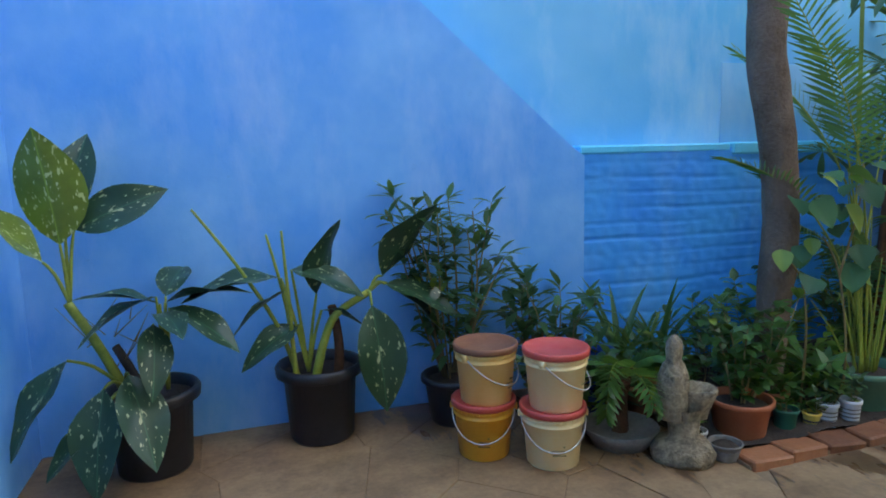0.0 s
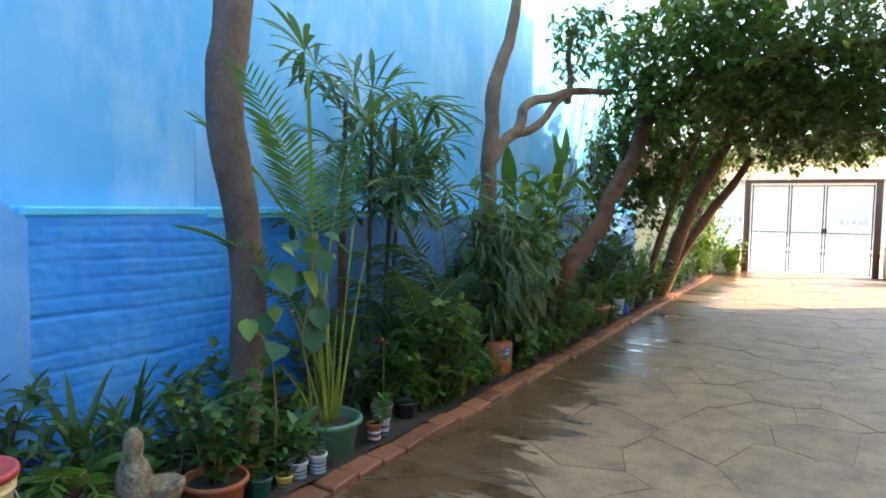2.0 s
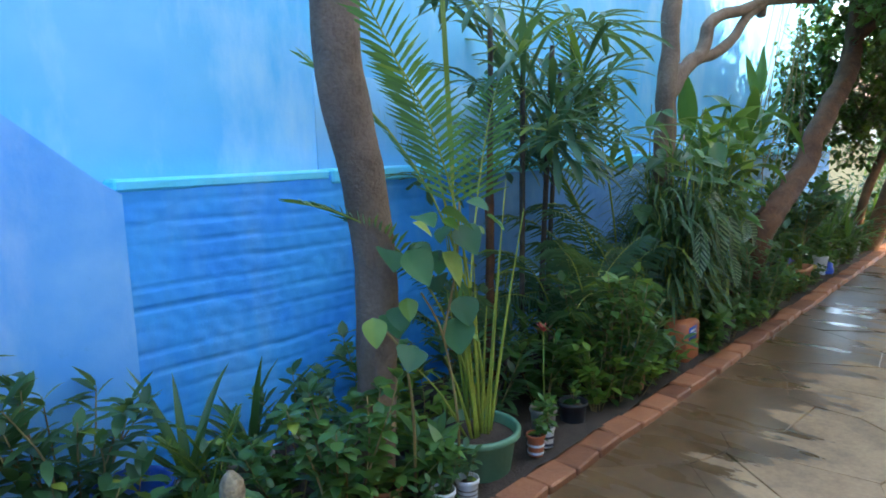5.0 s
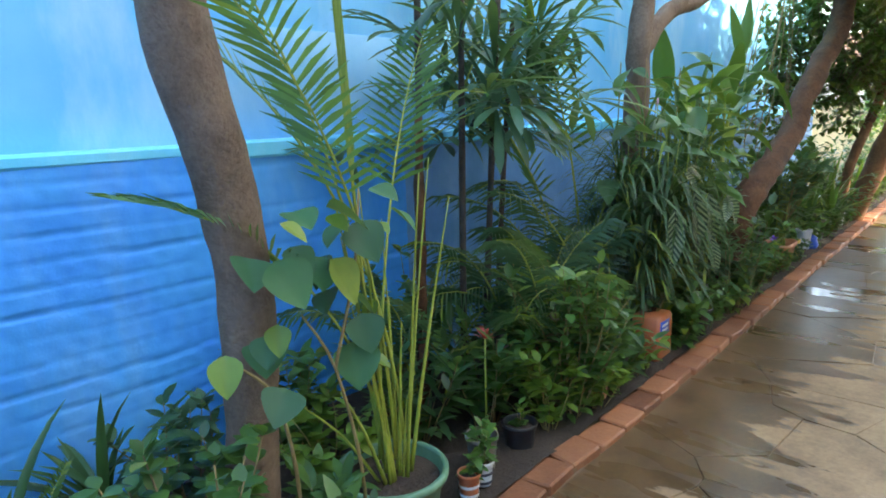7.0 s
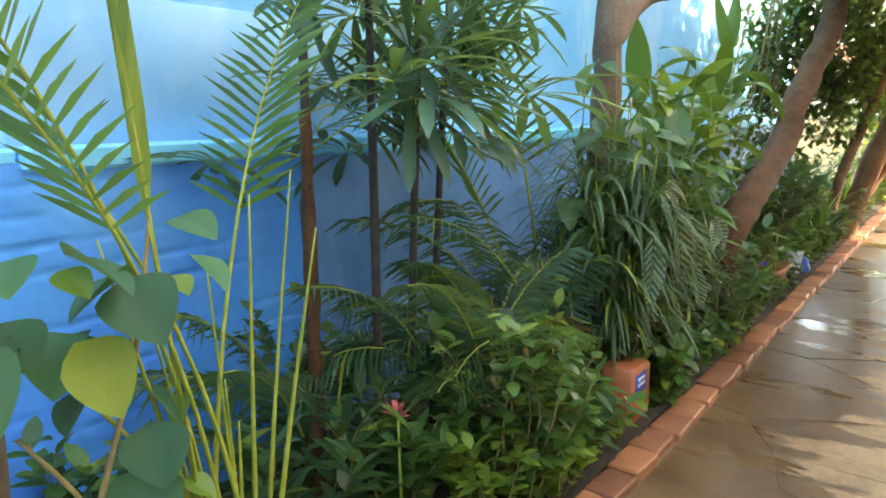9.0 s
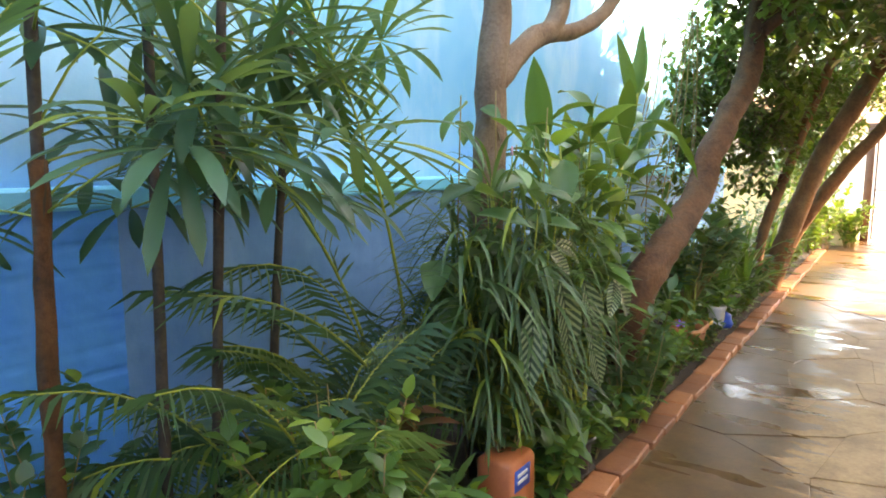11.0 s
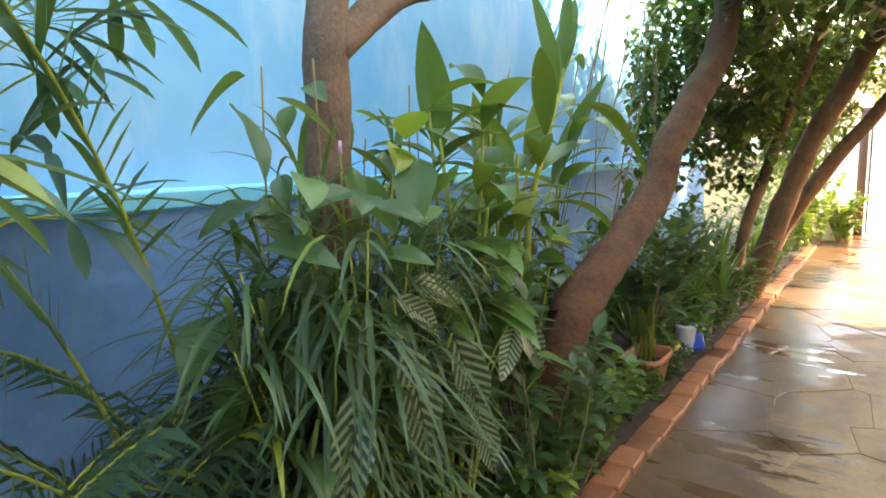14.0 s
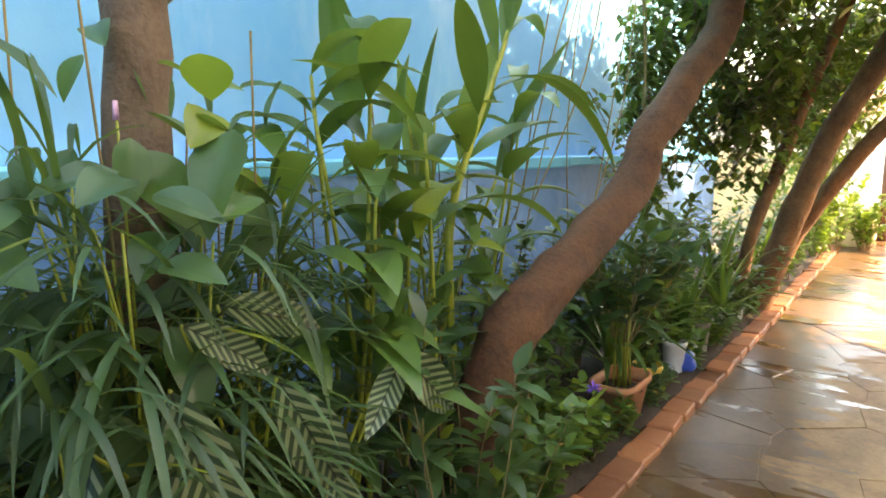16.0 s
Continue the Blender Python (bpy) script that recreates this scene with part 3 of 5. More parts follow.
def blade_mesh(name, material, length, width, droop=0.6, n=9, widest=0.42, wave=0.0):
    """A broad leaf lying along +x, with its midrib on the x axis."""
    g, m = Geo(), 6
    for i in range(n + 1):
        t = i / n
        w = 0.5 * width * (math.sin(math.pi * 0.5 * t / widest) ** 0.8 if t < widest else math.cos(math.pi * 0.5 * (t - widest) / (1 - widest)) ** 0.85) + 0.001
        for k in range(m + 1):
            s = -1 + 2 * k / m
            g.v.append(Vector((length * t, w * s, -droop * length * t * t * 0.5 + abs(s) * w * 0.28 + wave * w * math.sin(9 * t + 2 * s) * abs(s))))
    g.f = [(i * (m + 1) + k, (i + 1) * (m + 1) + k, (i + 1) * (m + 1) + k + 1, i * (m + 1) + k + 1) for i in range(n) for k in range(m)]
    me = g.mesh(name)
    me.materials.append(material)
    return me


def aim(p, d, roll=0.0):
    """A pose at p with x along d and z as far up as can be."""
    x = Vector(d).normalized()
    y = Vector((0, 0, 1)).cross(x)
    y = y.normalized() if y.length > 0.05 else Vector((0, 1, 0))
    z = x.cross(y)
    return Matrix.Translation(Vector(p)) @ Matrix((x, y, z)).transposed().to_4x4() @ Matrix.Rotation(roll, 4, "X")


def strap_plant(parent, z0, count, length, width, material, rise=(0.6, 1.4), droop=1.2, n=6):
    g = Geo()
    for i in range(count):
        leaf(g, (rnd(-0.03, 0.03), rnd(-0.03, 0.03), z0), around(rnd(0, 6.28), rnd(*rise)), length * rnd(0.6, 1.1), width * rnd(0.8, 1.1), droop * rnd(0.5, 1.4), n, 0.3, 0.5)
    return part("foliage", g, material, parent, kind="stuff")


def cup(x, y, z, r, h, material, label, bars=0, name="plant_cup", group="small plant pots", ink=INK, plant=True):
    t = thing(name, label, "plant pot", x, y, z, group)
    b = pot(t, r, h, material, 0.8, 0.82, "cup", rim=0.008)
    for i in range(bars):
        part("print", lathe(Geo(), [(r * (0.84 + 0.13 * (i + 1) / (bars + 1)) + 0.0015, h * (0.12 + 0.7 * i / bars)), (r * (0.84 + 0.13 * (i + 1.3) / (bars + 1)) + 0.0015, h * (0.12 + 0.7 * (i + 0.35) / bars))], 20), ink, b)
    if plant:
        bush(t, h * 0.8, rnd(0.1, 0.18), 0.06, 4, 7, 0.06, random.choice((L_MID, L_DARK, L_LIGHT)), 0.5, r=0.002)
    return t


# ---- west corner: two dumb canes in black tubs ----
SP_D = blade_mesh("speckled_leaf", SPECK_DARK, 0.44, 0.21, 0.35, wave=0.12)
SP_L = blade_mesh("pale_speckled_leaf", SPECK_LIGHT, 0.46, 0.26, 0.15, wave=0.1)
SP_S = blade_mesh("small_speckled_leaf", SPECK_DARK, 0.34, 0.155, 0.6, wave=0.15)


def leaf_on(parent, mesh, stalk_from, p, d, roll=0.0, size=1.0, stalk=True):
    if stalk:
        mid = Vector(stalk_from).lerp(Vector(p), 0.55) + Vector((0, 0, 0.03))
        part("leaf_stalk", tube(Geo(), [stalk_from, mid, p], 0.010, 0.006, 6, 0, 3), STALK, parent)
    part("leaf", mesh, None, parent, at=aim(p, d, roll) @ Matrix.Scale(size, 4))


TUB = [(0.0, 0.005), (0.155, 0.0), (0.165, 0.015), (0.185, 0.33), (0.2, 0.335), (0.222, 0.345), (0.226, 0.385), (0.215, 0.4), (0.2, 0.395), (0.195, 0.34)]
t = thing("potted_dumb_cane", "tall speckled dumb cane in a black tub in the corner", "potted plant", -0.37, 3.27, group="black tubs")
tub = part("tub", lathe(Geo(), TUB, 32), BLACK_PLASTIC, t, "black plastic tub")
part("soil", lathe(Geo(), [(0, 0.35), (0.196, 0.345)], 20), SOIL, tub)
part("stem", tube(Geo(), [(-0.08, 0, 0.34), (-0.18, -0.02, 0.60), (-0.29, -0.05, 0.84)], 0.024, 0.019, 9, 0.15), STALK, t)
part("dead_stem", tube(Geo(), [(-0.02, 0.0, 0.34), (-0.07, -0.02, 0.5), (-0.12, -0.03, 0.62)], 0.022, 0.018, 8, 0.4), CANE, t)
top = (-0.28, -0.05, 0.84)
leaf_on(t, SP_L, top, (-0.29, -0.07, 1.10), (-0.05, -0.18, 1.0), 0.15, 1.1)
leaf_on(t, SP_D, top, (-0.28, 0.0, 1.18), (0.18, 0.25, 1.0), 0.4, 1.0)
leaf_on(t, SP_L, top, (-0.36, -0.08, 1.03), (-0.55, -0.25, 0.75), -0.5, 0.85)
leaf_on(t, SP_D, top, (-0.24, -0.03, 1.16), (0.85, -0.1, 0.42), 1.2, 0.95)
for d, p, s in (((-0.6, -0.45, -0.75), (-0.30, -0.12, 0.60), 1.0), ((-0.15, -0.5, -1.0), (-0.16, -0.17, 0.47), 1.05), ((0.35, -0.7, -0.85), (-0.06, -0.16, 0.52), 1.0), ((-0.5, -0.5, -0.3), (-0.2, -0.1, 0.3), 0.7)):
    leaf_on(t, SP_D, (-0.1, -0.02, 0.42), p, d, 0.0, s)
for d, p, s in (((-0.9, -0.3, 0.5), (0.08, -0.05, 0.80), 1.0), ((-0.75, -0.5, -0.1), (0.07, -0.08, 0.84), 1.1), ((0.9, -0.2, 0.35), (0.10, -0.03, 0.80), 1.15), ((0.8, -0.5, -0.25), (0.12, -0.06, 0.78), 1.1), ((0.3, -0.9, 0.1), (0.09, -0.06, 0.76), 0.9), ((0.1, -0.8, -0.7), (0.05, -0.1, 0.72), 1.0), ((0.2, 0.8, 0.5), (0.1, 0.02, 0.82), 1.0)):
    leaf_on(t, SP_S, (0.08, 0.0, 0.38), p, d, rnd(-0.3, 0.3), s)
twigs = Geo()
for i in range(14):
    b = Vector((rnd(-0.26, -0.02), rnd(-0.05, 0.02), rnd(0.5, 0.75)))
    tube(twigs, [b, b + Vector((rnd(-0.12, 0.14), rnd(-0.05, 0.05), rnd(-0.02, 0.16)))], 0.003, 0.001, 4, 0, 1)
part("twig", twigs, STEM, t, "dry broken leaf stalks", kind="stuff")

t = thing("potted_dumb_cane", "dumb cane with cut stems in a black tub", "potted plant", 0.43, 3.36, group="black tubs")
tub = part("tub", lathe(Geo(), TUB, 32), BLACK_PLASTIC, t, "black plastic tub")
part("soil", lathe(Geo(), [(0, 0.35), (0.196, 0.345)], 20), SOIL, tub)
part("cut_stem", tube(Geo(), [(0.09, -0.05, 0.34), (0.1, -0.05, 0.5), (0.07, -0.06, 0.70)], 0.026, 0.022, 9, 0.15), BARK_RED, t, "bare brown cut stem")
part("stem", tube(Geo(), [(-0.03, -0.08, 0.34), (0.02, -0.08, 0.52), (0.09, -0.08, 0.66), (0.26, -0.08, 0.76)], 0.024, 0.018, 9, 0.15), STALK, t)
for pts in ([(-0.11, -0.06, 0.33), (-0.2, -0.06, 0.62), (-0.38, -0.06, 0.95), (-0.56, -0.07, 1.22)], [(-0.12, -0.04, 0.33), (-0.15, -0.04, 0.7), (-0.23, -0.04, 1.08)], [(-0.13, -0.09, 0.33), (-0.14, -0.09, 0.7), (-0.16, -0.1, 1.1)]):
    part("bare_stalk", tube(Geo(), pts, 0.014, 0.006, 7), STALK, t)
c = (0.26, -0.08, 0.76)
leaf_on(t, SP_D, c, (0.33, -0.10, 0.84), (0.45, -0.25, 0.85), -0.5, 1.08)
leaf_on(t, SP_D, c, (0.26, -0.14, 0.70), (0.12, -0.25, -1.0), 0.3, 1.25)
leaf_on(t, SP_D, c, (0.38, -0.05, 0.78), (0.75, -0.15, -0.55), 0.2, 0.95)
leaf_on(t, SP_S, c, (0.34, -0.12, 0.8), (0.9, -0.3, -0.2), 0.4, 1.2)
for p, d, s in (((0.0, -0.03, 0.76), (0.1, -0.1, 1.0), 1.2), ((-0.17, -0.05, 0.86), (-0.95, -0.25, 0.15), 1.35), ((-0.16, -0.1, 0.80), (-0.9, -0.3, -0.3), 1.0), ((-0.1, -0.06, 0.62), (-0.8, -0.4, -0.25), 1.0), ((0.02, -0.05, 0.68), (0.9, -0.2, -0.15), 0.75), ((-0.12, -0.06, 0.9), (0.7, -0.3, -0.1), 1.1)):
    leaf_on(t, SP_S, (-0.06, -0.03, 0.36), p, d, rnd(-0.4, 0.4), s)


# ---- stacked paint pails ----
def pail(x, y, z, body, lid, label, turn=0.0, grime=False):
    t = thing("paint_pail", label, "bucket", x, y, z, "stacked paint pails", turn)
    b = part("body", lathe(Geo(), [(0, 0.004), (0.118, 0), (0.122, 0.006), (0.140, 0.205), (0.147, 0.208), (0.147, 0.216), (0.141, 0.218), (0.142, 0.235), (0.149, 0.238), (0.149, 0.248), (0.143, 0.25), (0.143, 0.262)], 36), body, t)
    cap = part("lid", lathe(Geo(), [(0.146, 0.252), (0.156, 0.254), (0.158, 0.276), (0.153, 0.284), (0.143, 0.282), (0.138, 0.274), (0.0, 0.275)], 36), lid, t)
    for i in range(30):
        a = 2 * math.pi * i / 30
        part("rib", box(Geo(), -0.003, -0.006, 0, 0.003, 0.006, 0.012), body, cap, at=Matrix.Rotation(a, 4, "Z") @ Matrix.Translation((0.149, 0, 0.238)))
    pts = [(0.152 * math.cos(a), 0.155 * math.sin(a) - 0.004, 0.235 - 0.13 * math.sin(math.pi * (a - math.pi) / math.pi)) for a in (math.pi + math.pi * i / 14 for i in range(15))]
    part("handle", tube(Geo(), pts, 0.0032, 0.0032, 6, 0, 1), WIRE, t, "white wire handle")
    for s in (-1, 1):
        part("ear", box(Geo(), s * 0.152 - 0.012, -0.014, 0.222, s * 0.152 + 0.012, 0.014, 0.252, 0.004), body, t)
    for k in range(3):
        part("smear", box(Geo(), rnd(-0.03, 0.03), -0.1365 + 0.001 * k, 0.08 + 0.02 * k, rnd(0.035, 0.05), -0.1335, 0.086 + 0.02 * k, 0.001), STEM, b)
    return t


pail(1.15, 2.87, 0.0, MUSTARD, RED_LID, "mustard yellow plastic paint pail with red lid, bottom of stack", -25)
pail(1.162, 2.865, 0.272, PALE_MUSTARD, BROWN_LID, "pale mustard plastic paint pail with dirty brown lid, top of stack", 30)
pail(1.42, 2.67, 0.0, CREAM, RED_LID, "cream plastic paint pail with red lid, bottom of stack", -20)
pail(1.435, 2.67, 0.272, CREAM, RED_LID, "cream plastic paint pail with red lid, top of stack", 40)

# ---- bed, west end ----
t = thing("potted_shrub", "shrub with narrow dark leaves in a dark pot behind the pails", "potted plant", 1.15, 3.3)
pot(t, 0.17, 0.26, BLACK_PLASTIC)
bush(t, 0.26, 1.02, 0.36, 17, 26, 0.15, L_DARK, 0.3, r=0.007)
t = thing("potted_shrub", "low leafy shrub with narrow leaves beside the wall", "potted plant", 1.72, 3.3)
pot(t, 0.14, 0.2, BLACK_PLASTIC)
bush(t, 0.2, 0.6, 0.3, 14, 18, 0.15, L_DARK, 0.32)
for x, y, c, l, w in ((2.12, 3.2, 16, 0.55, 0.045), (2.45, 3.3, 14, 0.5, 0.05)):
    t = thing("strap_leaf_plant", "plant with long arching dark strap leaves by the wall", "potted plant", x, y, 0.04)
    pot(t, 0.11, 0.17, GREY_POT)
    strap_plant(t, 0.16, c, l, w, L_DARK, (0.7, 1.4), 1.0)
t = thing("sword_fern", "upright light green sword fern in a pot", "fern", 2.13, 2.98, 0.0)
pot(t, 0.1, 0.18, TERRACOTTA)
palm(t, 0.18, 9, 0.45, (0.9, 1.5), (0.4, 1.0), 26, 0.055, 0.014, L_MID, hang=0.1, foot=0.03, r=0.003)
t = thing("fern_bowl", "broad hanging fern on a brown stump in a stone bowl", "fern", 1.82, 2.72, 0.0)
part("bowl", lathe(Geo(), [(0, 0.005), (0.14, 0), (0.17, 0.05), (0.19, 0.09), (0.185, 0.095), (0.15, 0.07), (0, 0.06)], 24), GREY_POT, t)
part("stump", tube(Geo(), [(0, 0.02, 0.04), (0.01, 0.02, 0.2), (0.03, 0.0, 0.38)], 0.05, 0.035, 9, 0.5), BARK_RED, t)
gs, gl = Geo(), Geo()
for i in range(13):
    a = -1.57 + rnd(-2.2, 2.2)
    frond(gs, gl, (0.02, 0, 0.36), a, rnd(0.3, 0.45), rnd(0.2, 0.9), rnd(1.6, 2.8), 12, 0.13, 0.045, 0.003, 0.2, 0.15)
part("stalk", gs, STALK, t, kind="stuff")
part("foliage", gl, L_MID, t, "lobed mid-green fronds", kind="stuff")

# mossy figure fountain
t = tagged(part("garden_statue", lathe(lathe(lathe(Geo(), [(0, 0.0), (0.14, 0.0), (0.15, 0.04), (0.12, 0.09), (0.07, 0.12), (0.075, 0.22), (0.09, 0.26)], 18, wob=0.09), [(0.05, 0.2), (0.06, 0.24), (0.085, 0.30), (0.095, 0.335), (0.085, 0.345), (0.06, 0.33), (0.02, 0.3)], 18, 0.05, -0.03), [(0.06, 0.2), (0.075, 0.3), (0.07, 0.4), (0.05, 0.46), (0.034, 0.48), (0.04, 0.53), (0.035, 0.57), (0.012, 0.60), (0, 0.605)], 16, -0.05, 0.03, wob=0.12), STONE), "weathered mossy stone garden statue holding a small jar", "statue")
t.matrix_basis = pose(2.0, 2.47, 0.0, 0, 0, 20)

# small pots along the front of the bed
cup(2.12, 2.52, 0.0, 0.045, 0.1, WHITE_CUP, "small white plastic cup used as a plant pot", 0)
cup(2.18, 2.4, 0.0, 0.075, 0.08, GREY_POT, "small grey cement bowl with soil", plant=False)
t = thing("potted_rose", "bushy rose-like plant in a wide orange plastic pot", "potted plant", 2.43, 2.58)
pot(t, 0.15, 0.2, ORANGE_POT, 0.86, 0.8, rim=0.02)
bush(t, 0.18, 0.55, 0.24, 13, 30, 0.085, L_MID, 0.62, r=0.006)
cup(2.66, 2.52, 0.0, 0.06, 0.13, DARK_GREEN, "small dark green plastic plant pot")
cup(2.78, 2.47, 0.0, 0.042, 0.11, YELLOW, "small printed yellow tin used as a plant pot", 3)
cup(2.88, 2.47, 0.0, 0.052, 0.15, WHITE_CUP, "ribbed white plastic cup planted with seedlings", 5, ink=GREY_POT)
cup(3.02, 2.455, 0.0, 0.05, 0.15, WHITE_CUP, "ribbed white plastic cup planted with seedlings", 5, ink=GREY_POT)
cup(2.72, 2.68, 0.0, 0.09, 0.17, TERRACOTTA, "old terracotta plant pot in the bed")
cup(3.54, 2.455, 0.06, 0.045, 0.11, ORANGE_POT, "small orange tin with a white label", 2, ink=WHITE_CUP)
cup(3.65, 2.47, 0.06, 0.045, 0.11, WHITE_CUP, "small white tin can with label", 2)
cup(3.76, 2.56, 0.04, 0.07, 0.17, GREY_POT, "grey cement plant pot in the bed")
cup(4.02, 2.54, 0.04, 0.08, 0.13, BLACK_PLASTIC, "small black nursery pot")
cup(4.72, 2.52, 0.04, 0.07, 0.12, TERRACOTTA, "small terracotta plant pot")
cup(4.98, 2.55, 0.04, 0.08, 0.15, GREY_POT, "grey cement plant pot in the bed")

# ---- trees ----
tree = thing("slender_tree", "slender tree with a curved grey-brown trunk forking upward", "tree", -0.18, -0.21)
part("trunk", tube(Geo(), [(2.92, 2.96, 0.0), (2.93, 2.95, 0.35), (2.95, 2.94, 0.7), (2.965, 2.94, 1.0), (2.95, 2.94, 1.25), (2.91, 2.94, 1.5), (2.85, 2.94, 1.75), (2.815, 2.94, 2.0), (2.82, 2.94, 2.2), (2.87, 2.94, 2.45), (2.86, 2.93, 2.9), (2.80, 2.9, 3.8)], 0.084, 0.10, 18, 0.16), BARK, tree)
part("limb", tube(Geo(), [(2.86, 2.93, 2.85), (3.0, 2.93, 3.1), (3.12, 2.95, 3.4), (3.2, 3.0, 3.9)], 0.06, 0.045, 12, 0.16), BARK, tree)
g = Geo()
for i in range(700):
    c = Vector((rnd(1.9, 4.0), rnd(2.5, 3.6), rnd(3.5, 4.6)))
    leaf(g, c, around(rnd(0, 6.28), rnd(-0.8, 0.5)), rnd(0.09, 0.15), 0.05, 0.5, 4)
part("crown", g, L_CITRUS, tree, kind="stuff")


def crown(parent, blobs, size, material, twig=BARK, width=0.5):
    """Clumps of leaves on twigs: (centre, radii, clumps, leaves a clump)."""
    gl, gs = Geo(), Geo()
    for c, radii, clumps, per in blobs:
        for i in range(clumps):
            d = Vector((rnd(-1, 1), rnd(-1, 1), rnd(-1, 1)))
            while d.length > 1:
                d = Vector((rnd(-1, 1), rnd(-1, 1), rnd(-1, 1)))
            p = Vector(c) + Vector((d.x * radii[0], d.y * radii[1], d.z * radii[2]))
            b = p + Vector((rnd(-0.2, 0.2), rnd(-0.2, 0.2), rnd(0.1, 0.3)))
            tube(gs, [b, p], 0.006, 0.003, 4, 0, 1)
            for k in range(per):
                q = b.lerp(p, rnd(0, 1.2)) + Vector((rnd(-1, 1), rnd(-1, 1), rnd(-1, 1))) * 0.07
                leaf(gl, q, around(rnd(0, 6.28), rnd(-1.0, 0.5)), size * rnd(0.6, 1.2), size * width * rnd(0.8, 1.1), rnd(0.2, 0.8), 4)
    part("twig", gs, twig, parent, kind="stuff")
    return part("crown", gl, material, parent, kind="stuff")


tree = thing("forked_tree", "dark forked tree with bare crooked limbs against the wall", "tree", 0, 0)
part("trunk", tube(Geo(), [(5.85, 2.92, 0.0), (5.86, 2.9, 0.8), (5.88, 2.88, 1.5), (5.90, 2.88, 2.0), (5.95, 2.88, 2.3), (5.97, 2.88, 2.62), (6.17, 2.88, 2.97), (6.36, 2.88, 3.28), (6.5, 2.85, 4.0)], 0.092, 0.05, 14, 0.22), BARK, tree)
part("limb", tube(Geo(), [(5.91, 2.88, 1.93), (6.1, 2.88, 2.08), (6.33, 2.88, 2.22), (6.52, 2.88, 2.29), (6.64, 2.88, 2.42), (6.70, 2.88, 2.56), (7.0, 2.88, 2.68), (7.48, 2.88, 2.78), (8.1, 2.85, 2.95), (9.2, 2.7, 3.1)], 0.064, 0.045, 12, 0.22), BARK, tree)
part("limb", tube(Geo(), [(6.5, 2.88, 2.27), (6.85, 2.88, 2.34), (7.25, 2.88, 2.5), (7.6, 2.87, 2.74), (8.1, 2.85, 2.95)], 0.048, 0.04, 10, 0.22), BARK, tree)
part("limb", tube(Geo(), [(8.0, 2.88, 2.8), (8.1, 2.88, 3.1), (8.05, 2.9, 3.4), (8.3, 2.9, 3.8)], 0.045, 0.03, 10, 0.22), BARK, tree)
crown(tree, [((8.2, 2.8, 3.5), (0.5, 0.4, 0.5), 40, 12), ((7.2, 2.6, 4.6), (1.4, 0.8, 0.5), 60, 12)], 0.15, L_MID, width=0.36)

tree = thing("leaning_tree", "leaning tree with a thick reddish-brown trunk over the path", "tree", 0, 0)
part("trunk", tube(Geo(), [(6.88, 2.62, 0.0), (6.9, 2.56, 0.4), (6.94, 2.5, 0.7), (7.04, 2.46, 0.88), (7.3, 2.45, 1.0), (7.7, 2.45, 1.15), (8.18, 2.45, 1.36), (8.45, 2.45, 1.63), (9.0, 2.45, 1.94), (9.56, 2.45, 2.25), (9.85, 2.45, 2.6), (9.95, 2.44, 2.95), (9.9, 2.4, 3.5)], 0.106, 0.1, 20, 0.32), BARK_RED, tree)
part("limb", tube(Geo(), [(9.88, 2.44, 2.7), (10.0, 2.1, 3.0), (10.2, 1.6, 3.2), (11.2, 1.0, 3.3)], 0.06, 0.03, 10, 0.2), BARK_RED, tree)
part("limb", tube(Geo(), [(9.93, 2.42, 2.9), (9.6, 1.6, 3.3), (9.6, 0.4, 3.5), (10.0, -0.8, 3.6)], 0.06, 0.03, 10, 0.2), BARK_RED, tree)
crown(tree, [((10.0, 1.7, 3.5), (1.6, 1.3, 1.0), 520, 14), ((11.2, 0.2, 3.05), (1.5, 1.6, 0.95), 560, 14), ((9.6, 0.0, 3.9), (1.4, 1.6, 0.7), 260, 12)], 0.145, L_CITRUS)
vines = Geo()
for i in range(9):
    a = Vector((rnd(8.0, 9.2), rnd(2.5, 2.9), rnd(2.6, 3.2)))
    b = Vector((a.x - rnd(-0.3, 0.9), a.y + rnd(-0.1, 0.3), rnd(0.7, 1.4)))
    tube(vines, [a, a.lerp(b, 0.5) + Vector((rnd(-0.2, 0.2), 0, -0.1)), b], 0.006, 0.004, 4, 0, 4)
part("hanging_vine", vines, STEM, tree)

tree = thing("twin_trunk_tree", "tree with two close brown trunks and a dense dark crown", "tree", 0, 0)
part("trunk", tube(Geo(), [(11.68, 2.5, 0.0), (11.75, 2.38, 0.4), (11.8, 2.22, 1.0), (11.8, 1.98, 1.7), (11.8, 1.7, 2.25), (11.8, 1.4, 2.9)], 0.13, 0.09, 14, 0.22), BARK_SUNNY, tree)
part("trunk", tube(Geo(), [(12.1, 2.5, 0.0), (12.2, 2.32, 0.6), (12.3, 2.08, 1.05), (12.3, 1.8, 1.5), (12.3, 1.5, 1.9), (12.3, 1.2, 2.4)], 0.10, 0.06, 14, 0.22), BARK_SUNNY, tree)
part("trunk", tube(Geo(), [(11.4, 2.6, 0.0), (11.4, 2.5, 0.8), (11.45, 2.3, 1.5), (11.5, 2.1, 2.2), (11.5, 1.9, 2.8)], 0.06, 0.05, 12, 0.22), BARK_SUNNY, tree)
